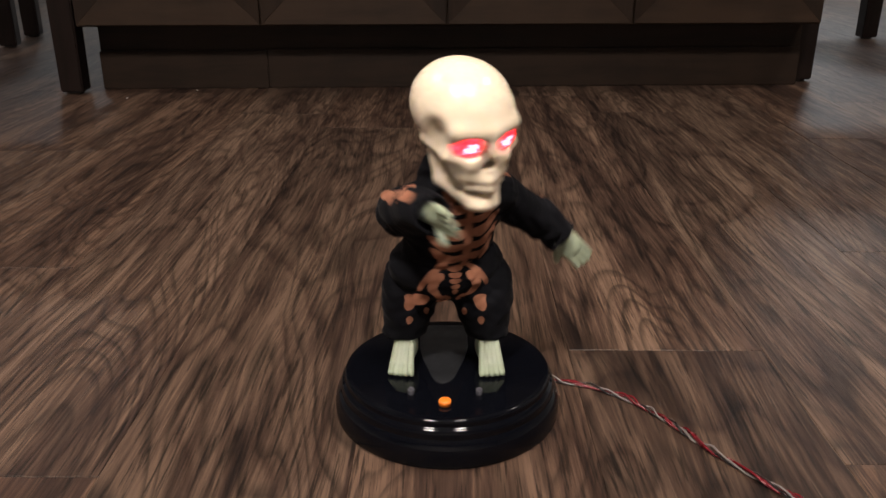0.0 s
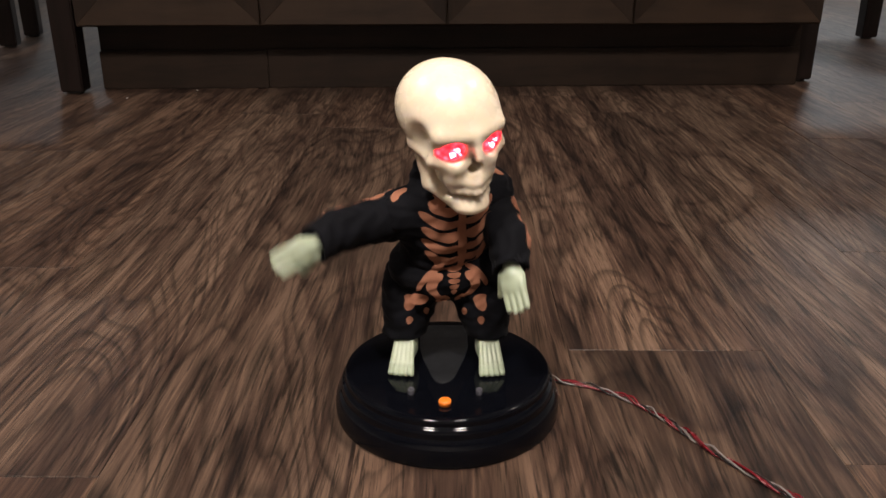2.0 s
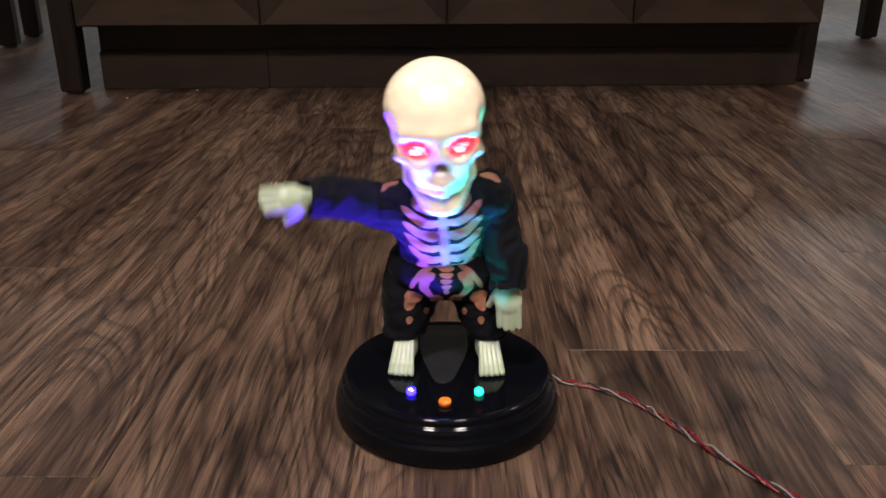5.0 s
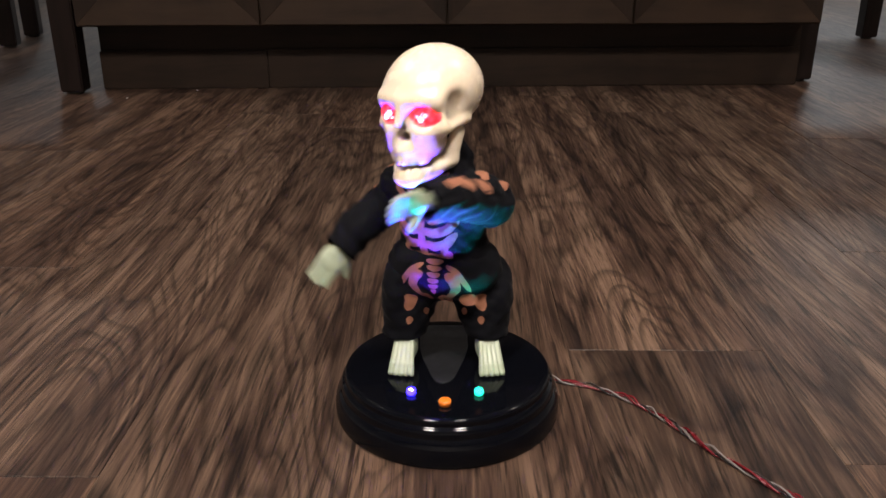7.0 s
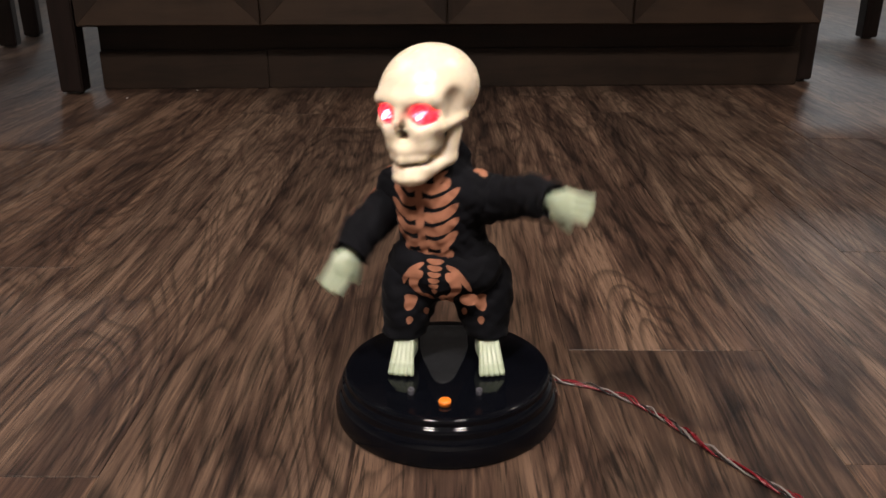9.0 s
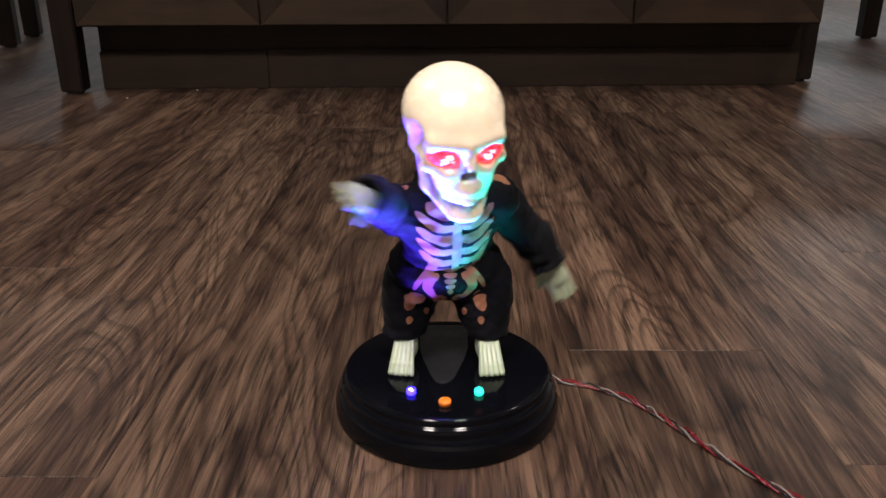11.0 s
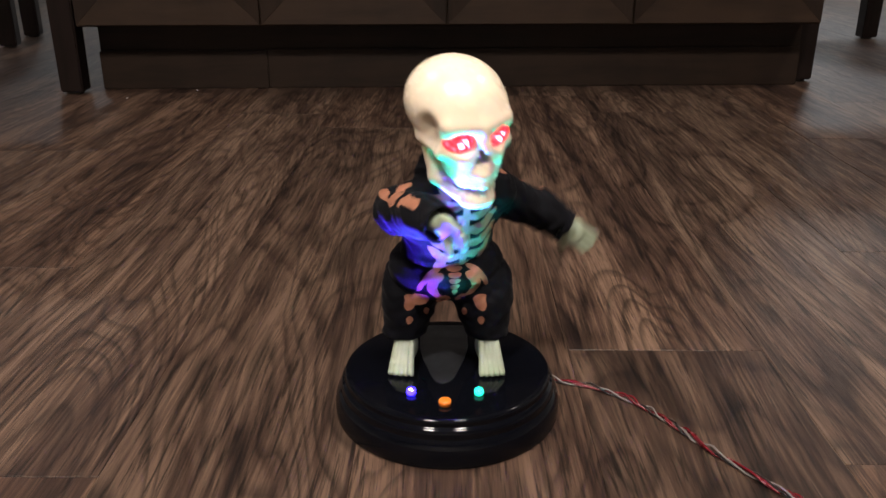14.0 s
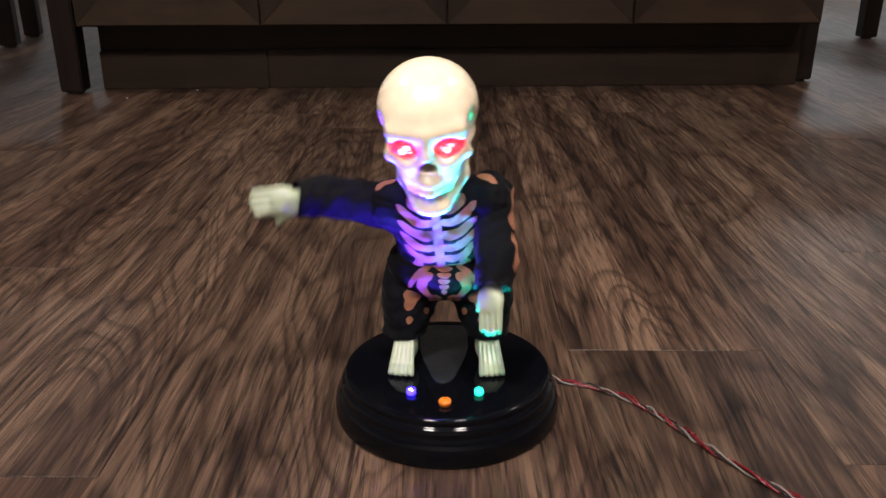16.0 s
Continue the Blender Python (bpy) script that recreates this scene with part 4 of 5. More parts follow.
    first_arm_rows = [
        (0.0, pose(-0.0324, -0.0102, 0.1708, 41.3, 22.4, -37.6)), (0.1, pose(-0.0362, -0.0008, 0.1724, 39.9, 15.5, -59.6)),
        (0.2, pose(-0.0399, -0.0020, 0.1695, 44.7, 9.8, -93.2)), (0.3, pose(-0.0408, 0.0092, 0.1717, 46.0, 16.2, -117.4)),
        (0.4, pose(-0.0362, 0.0264, 0.1747, 48.7, 30.8, -150.1)), (0.5, pose(-0.0365, 0.0326, 0.1734, 51.4, 47.7, -160.9)),
        (0.6, pose(-0.0382, 0.0361, 0.1714, 64.7, 55.5, -139.8)), (0.7, pose(-0.0429, 0.0342, 0.1686, 89.7, 59.6, -94.3)),
        (0.8, pose(-0.0431, 0.0148, 0.1706, 120.4, 59.5, -43.6)), (0.9, pose(-0.0394, 0.0086, 0.1725, 101.3, 51.4, -29.0)),
        (1.0, pose(-0.0393, 0.0030, 0.1715, 99.8, 49.5, -15.9)), (1.1, pose(-0.0399, 0.0049, 0.1715, 107.1, 45.6, -1.3)),
        (1.2, pose(-0.0399, 0.0064, 0.1718, 101.6, 45.3, -2.0)), (1.3, pose(-0.0414, 0.0085, 0.1712, 69.3, 43.6, -27.4)),
        (1.4, pose(-0.0410, 0.0200, 0.1722, 46.9, 27.6, -73.5)), (1.5, pose(-0.0400, 0.0227, 0.1727, 41.8, 18.6, -94.4)),
        (1.6, pose(-0.0417, 0.0206, 0.1717, 39.6, 8.5, -101.1)), (1.7, pose(-0.0440, 0.0172, 0.1700, 42.8, 4.9, -111.8)),
        (1.8, pose(-0.0430, 0.0131, 0.1706, 45.7, 15.2, -121.1)), (1.9, pose(-0.0399, -0.0033, 0.1691, 46.6, 25.8, -107.5)),
        (2.0, pose(-0.0372, -0.0100, 0.1680, 48.5, 43.6, -106.3)), (2.1, pose(-0.0368, -0.0070, 0.1697, 66.0, 60.0, -89.3)),
        (2.2, pose(-0.0369, -0.0044, 0.1707, 84.0, 68.1, -70.0)), (2.3, pose(-0.0416, 0.0090, 0.1712, 104.9, 61.7, -49.9)),
        (2.4, pose(-0.0424, 0.0271, 0.1705, 117.7, 53.2, -47.5)), (2.5, pose(-0.0326, 0.0484, 0.1696, 129.1, 56.6, -80.4)),
        (2.6, pose(-0.0343, 0.0440, 0.1708, 130.7, 56.0, -76.2)), (2.7, pose(-0.0357, 0.0378, 0.1724, 113.8, 49.8, -65.1)),
        (2.8, pose(-0.0401, 0.0284, 0.1719, 81.2, 45.5, -47.4)), (2.9, pose(-0.0428, 0.0136, 0.1708, 60.7, 41.2, -38.5)),
        (3.0, pose(-0.0389, -0.0013, 0.1705, 43.0, 29.9, -37.1)), (3.1, pose(-0.0343, -0.0085, 0.1706, 39.1, 22.4, -38.4)),
        (3.2, pose(-0.0339, -0.0100, 0.1701, 38.6, 13.7, -48.9)), (3.3, pose(-0.0370, -0.0065, 0.1697, 44.8, 10.6, -86.6)),
        (3.4, pose(-0.0401, -0.0038, 0.1687, 44.6, 18.7, -110.9)), (3.5, pose(-0.0435, 0.0139, 0.1703, 45.6, 29.3, -135.8)),
        (3.6, pose(-0.0391, 0.0321, 0.1718, 45.1, 48.8, -168.6)), (3.7, pose(-0.0375, 0.0360, 0.1718, 62.4, 58.7, -150.5)),
        (3.8, pose(-0.0381, 0.0386, 0.1706, 80.7, 62.2, -124.0)), (3.9, pose(-0.0430, 0.0330, 0.1689, 108.2, 61.3, -74.5)),
        (4.0, pose(-0.0431, 0.0183, 0.1707, 120.9, 51.8, -32.1)), (4.1, pose(-0.0409, 0.0080, 0.1715, 120.3, 48.1, -11.9)),
        (4.2, pose(-0.0382, 0.0022, 0.1720, 128.3, 42.7, 4.5)), (4.3, pose(-0.0389, 0.0041, 0.1720, 122.4, 40.2, 8.6)),
        (4.4, pose(-0.0400, 0.0061, 0.1717, 97.3, 45.6, -3.4)), (4.5, pose(-0.0413, 0.0132, 0.1718, 60.9, 40.2, -46.6)),
        (4.6, pose(-0.0405, 0.0206, 0.1725, 47.2, 26.9, -83.6)), (4.7, pose(-0.0411, 0.0212, 0.1721, 41.8, 15.8, -98.2)),
        (4.8, pose(-0.0429, 0.0189, 0.1709, 41.3, 6.3, -106.3)), (4.9, pose(-0.0435, 0.0151, 0.1703, 44.6, 9.2, -116.8)),
        (5.0, pose(-0.0422, 0.0048, 0.1699, 46.2, 20.2, -114.7)), (5.1, pose(-0.0387, -0.0067, 0.1686, 47.0, 34.5, -108.2)),
        (5.2, pose(-0.0370, -0.0086, 0.1688, 54.1, 52.8, -101.9)), (5.3, pose(-0.0368, -0.0057, 0.1703, 72.7, 64.5, -82.3)),
        (5.4, pose(-0.0397, 0.0021, 0.1710, 97.6, 65.7, -57.5)), (5.5, pose(-0.0429, 0.0180, 0.1708, 113.9, 57.8, -47.1)),
        (5.6, pose(-0.0390, 0.0384, 0.1701, 123.2, 54.9, -64.2)), (5.7, pose(-0.0334, 0.0462, 0.1703, 130.3, 56.1, -78.0)),
        (5.8, pose(-0.0347, 0.0409, 0.1719, 124.6, 51.6, -69.2)), (5.9, pose(-0.0375, 0.0333, 0.1726, 100.2, 46.7, -53.1)),
        (6.0, pose(-0.0412, 0.0216, 0.1720, 68.7, 43.4, -45.8)), (6.1, pose(-0.0406, 0.0068, 0.1714, 49.6, 34.4, -43.8)),
        (6.2, pose(-0.0361, -0.0041, 0.1713, 41.9, 23.5, -46.4)), (6.3, pose(-0.0336, -0.0083, 0.1711, 40.9, 15.6, -54.8)),
        (6.4, pose(-0.0342, -0.0111, 0.1693, 44.5, 11.0, -76.9)), (6.5, pose(-0.0356, -0.0081, 0.1699, 46.4, 18.5, -94.6)),
        (6.6, pose(-0.0390, -0.0019, 0.1702, 48.0, 31.4, -109.7)), (6.7, pose(-0.0426, 0.0181, 0.1711, 50.8, 44.7, -134.6)),
        (6.8, pose(-0.0402, 0.0362, 0.1700, 58.3, 54.7, -149.0)), (6.9, pose(-0.0368, 0.0415, 0.1703, 83.5, 64.5, -129.6)),
        (7.0, pose(-0.0328, 0.0429, 0.1721, 100.4, 51.5, -86.7)), (7.1, pose(-0.0408, 0.0373, 0.1691, 128.9, 56.5, -56.9)),
        (7.2, pose(-0.0430, 0.0199, 0.1708, 130.0, 50.0, -27.0)), (7.3, pose(-0.0405, 0.0099, 0.1720, 130.1, 44.4, -6.5)),
        (7.4, pose(-0.0381, 0.0026, 0.1721, 110.8, 43.2, 10.2)), (7.5, pose(-0.0373, -0.0032, 0.1709, 74.4, 46.3, -2.0)),
        (7.6, pose(-0.0371, -0.0021, 0.1714, 54.5, 40.0, -22.4)), (7.7, pose(-0.0380, 0.0004, 0.1716, 42.6, 27.6, -43.2)),
        (7.8, pose(-0.0403, 0.0107, 0.1723, 39.6, 10.3, -80.4)), (7.9, pose(-0.0422, 0.0199, 0.1714, 40.6, 2.7, -108.6)),
        (8.0, pose(-0.0438, 0.0215, 0.1701, 40.5, -0.4, -114.9)), (8.1, pose(-0.0428, 0.0195, 0.1710, 44.0, 9.6, -118.6)),
        (8.2, pose(-0.0431, 0.0178, 0.1708, 45.9, 36.9, -143.0)), (8.3, pose(-0.0425, 0.0088, 0.1704, 51.2, 51.4, -123.3)),
        (8.4, pose(-0.0395, 0.0003, 0.1706, 64.8, 59.9, -94.9)), (8.5, pose(-0.0380, -0.0010, 0.1712, 101.9, 62.4, -47.1)),
        (8.6, pose(-0.0377, -0.0020, 0.1710, 114.7, 57.7, -25.5)), (8.7, pose(-0.0394, 0.0010, 0.1709, 119.5, 53.6, -17.6)),
        (8.8, pose(-0.0425, 0.0162, 0.1712, 109.2, 47.7, -23.0)), (8.9, pose(-0.0414, 0.0315, 0.1704, 116.9, 45.6, -34.5)),
        (9.0, pose(-0.0347, 0.0437, 0.1707, 95.4, 46.8, -69.4)), (9.1, pose(-0.0347, 0.0376, 0.1730, 69.3, 43.0, -79.5)),
        (9.2, pose(-0.0380, 0.0264, 0.1736, 49.0, 31.3, -85.3)), (9.3, pose(-0.0389, 0.0212, 0.1736, 41.4, 18.5, -95.8)),
        (9.4, pose(-0.0404, 0.0164, 0.1726, 40.7, 10.5, -99.4)), (9.5, pose(-0.0414, 0.0099, 0.1714, 43.7, 9.7, -102.8)),
        (9.6, pose(-0.0394, 0.0012, 0.1710, 46.2, 16.3, -103.8)), (9.7, pose(-0.0375, -0.0048, 0.1701, 48.2, 29.8, -103.6)),
        (9.8, pose(-0.0375, -0.0074, 0.1691, 52.7, 45.0, -100.1)), (9.9, pose(-0.0377, -0.0067, 0.1692, 62.5, 60.6, -94.2)),
        (10.0, pose(-0.0407, 0.0033, 0.1706, 87.9, 63.5, -71.2)), (10.1, pose(-0.0434, 0.0188, 0.1705, 118.4, 65.2, -59.1)),
        (10.2, pose(-0.0424, 0.0356, 0.1685, 124.4, 59.2, -65.7)), (10.3, pose(-0.0369, 0.0427, 0.1697, 120.1, 53.5, -71.6)),
        (10.4, pose(-0.0359, 0.0392, 0.1718, 119.4, 52.3, -68.6)), (10.5, pose(-0.0367, 0.0354, 0.1725, 107.6, 47.9, -57.6)),
        (10.6, pose(-0.0412, 0.0250, 0.1717, 87.5, 46.0, -34.3)), (10.7, pose(-0.0407, 0.0108, 0.1720, 58.9, 40.7, -36.2)),
        (10.8, pose(-0.0370, -0.0019, 0.1715, 47.4, 31.7, -38.2)), (10.9, pose(-0.0347, -0.0064, 0.1712, 41.8, 22.9, -46.4)),
        (11.0, pose(-0.0367, -0.0058, 0.1702, 42.1, 10.4, -72.8)), (11.1, pose(-0.0400, -0.0009, 0.1699, 44.8, 9.6, -103.4)),
        (11.2, pose(-0.0425, 0.0102, 0.1707, 43.9, 18.8, -136.1)), (11.3, pose(-0.0423, 0.0246, 0.1709, 37.9, 31.0, -173.5)),
        (11.4, pose(-0.0399, 0.0258, 0.1724, 41.9, 47.6, -168.9)), (11.5, pose(-0.0426, 0.0239, 0.1708, 58.8, 57.4, -134.8)),
        (11.6, pose(-0.0435, 0.0150, 0.1704, 85.8, 64.9, -89.3)), (11.7, pose(-0.0400, 0.0023, 0.1708, 111.5, 64.4, -42.6)),
        (11.8, pose(-0.0394, 0.0011, 0.1709, 116.6, 56.4, -22.8)), (11.9, pose(-0.0391, 0.0007, 0.1710, 108.4, 50.8, -16.4)),
        (12.0, pose(-0.0381, -0.0002, 0.1714, 129.2, 45.8, 2.7)), (12.1, pose(-0.0399, 0.0085, 0.1722, 127.3, 40.3, 0.8)),
        (12.2, pose(-0.0419, 0.0224, 0.1714, 82.7, 45.6, -37.5)), (12.3, pose(-0.0389, 0.0326, 0.1719, 55.7, 37.5, -75.7)),
        (12.4, pose(-0.0409, 0.0271, 0.1716, 43.6, 24.0, -90.0)), (12.5, pose(-0.0404, 0.0216, 0.1725, 39.2, 12.0, -98.4)),
        (12.6, pose(-0.0424, 0.0161, 0.1712, 40.7, 7.5, -100.1)), (12.7, pose(-0.0427, 0.0084, 0.1703, 44.5, 10.3, -104.0)),
        (12.8, pose(-0.0392, -0.0013, 0.1703, 46.5, 19.3, -103.1)), (12.9, pose(-0.0376, -0.0063, 0.1695, 49.4, 34.5, -102.0)),
        (13.0, pose(-0.0376, -0.0079, 0.1688, 55.5, 49.4, -96.9)), (13.1, pose(-0.0378, -0.0062, 0.1693, 68.9, 65.0, -89.1)),
        (13.2, pose(-0.0414, 0.0076, 0.1710, 92.8, 61.5, -65.9)), (13.3, pose(-0.0434, 0.0238, 0.1702, 131.1, 64.9, -54.5)),
        (13.4, pose(-0.0409, 0.0407, 0.1678, 120.8, 57.0, -70.7)), (13.5, pose(-0.0352, 0.0433, 0.1705, 119.2, 52.2, -72.2)),
        (13.6, pose(-0.0360, 0.0374, 0.1723, 119.6, 52.3, -67.0)), (13.7, pose(-0.0370, 0.0345, 0.1725, 100.0, 47.1, -55.5)),
        (13.8, pose(-0.0422, 0.0206, 0.1713, 78.9, 46.0, -28.6)), (13.9, pose(-0.0395, 0.0061, 0.1720, 53.4, 36.9, -37.8)),
        (14.0, pose(-0.0345, -0.0077, 0.1708, 43.6, 28.8, -31.6)), (14.1, pose(-0.0327, -0.0100, 0.1707, 38.3, 19.7, -39.9)),
        (14.2, pose(-0.0353, -0.0101, 0.1692, 42.0, 7.9, -68.3)), (14.3, pose(-0.0388, -0.0055, 0.1690, 44.8, 9.9, -91.9)),
        (14.4, pose(-0.0425, 0.0061, 0.1700, 45.7, 20.4, -119.3)), (14.5, pose(-0.0447, 0.0198, 0.1695, 43.0, 31.8, -150.3)),
        (14.6, pose(-0.0414, 0.0294, 0.1708, 36.7, 50.0, -179.6)), (14.7, pose(-0.0404, 0.0314, 0.1711, 62.7, 63.4, -146.5)),
        (14.8, pose(-0.0410, 0.0333, 0.1702, 92.3, 64.1, -104.5)), (14.9, pose(-0.0433, 0.0286, 0.1696, 131.0, 65.7, -58.9)),
        (15.0, pose(-0.0429, 0.0179, 0.1709, 112.0, 50.4, -30.4)), (15.1, pose(-0.0396, 0.0073, 0.1722, 110.6, 48.9, -13.3)),
        (15.2, pose(-0.0390, 0.0023, 0.1715, 113.3, 44.2, 4.9)), (15.3, pose(-0.0380, -0.0000, 0.1715, 103.0, 44.8, 5.7)),
        (15.4, pose(-0.0390, 0.0042, 0.1720, 67.7, 43.9, -19.2)), (15.5, pose(-0.0403, 0.0115, 0.1723, 48.8, 36.5, -43.3)),
        (15.6, pose(-0.0400, 0.0213, 0.1728, 40.0, 18.2, -85.3)), (15.7, pose(-0.0426, 0.0201, 0.1710, 39.0, 7.0, -101.0)),
        (15.8, pose(-0.0430, 0.0185, 0.1708, 40.6, 1.3, -111.4)), (15.9, pose(-0.0443, 0.0145, 0.1697, 44.2, 6.9, -119.5)),
        (16.0, pose(-0.0435, 0.0093, 0.1698, 45.7, 26.9, -129.0))]
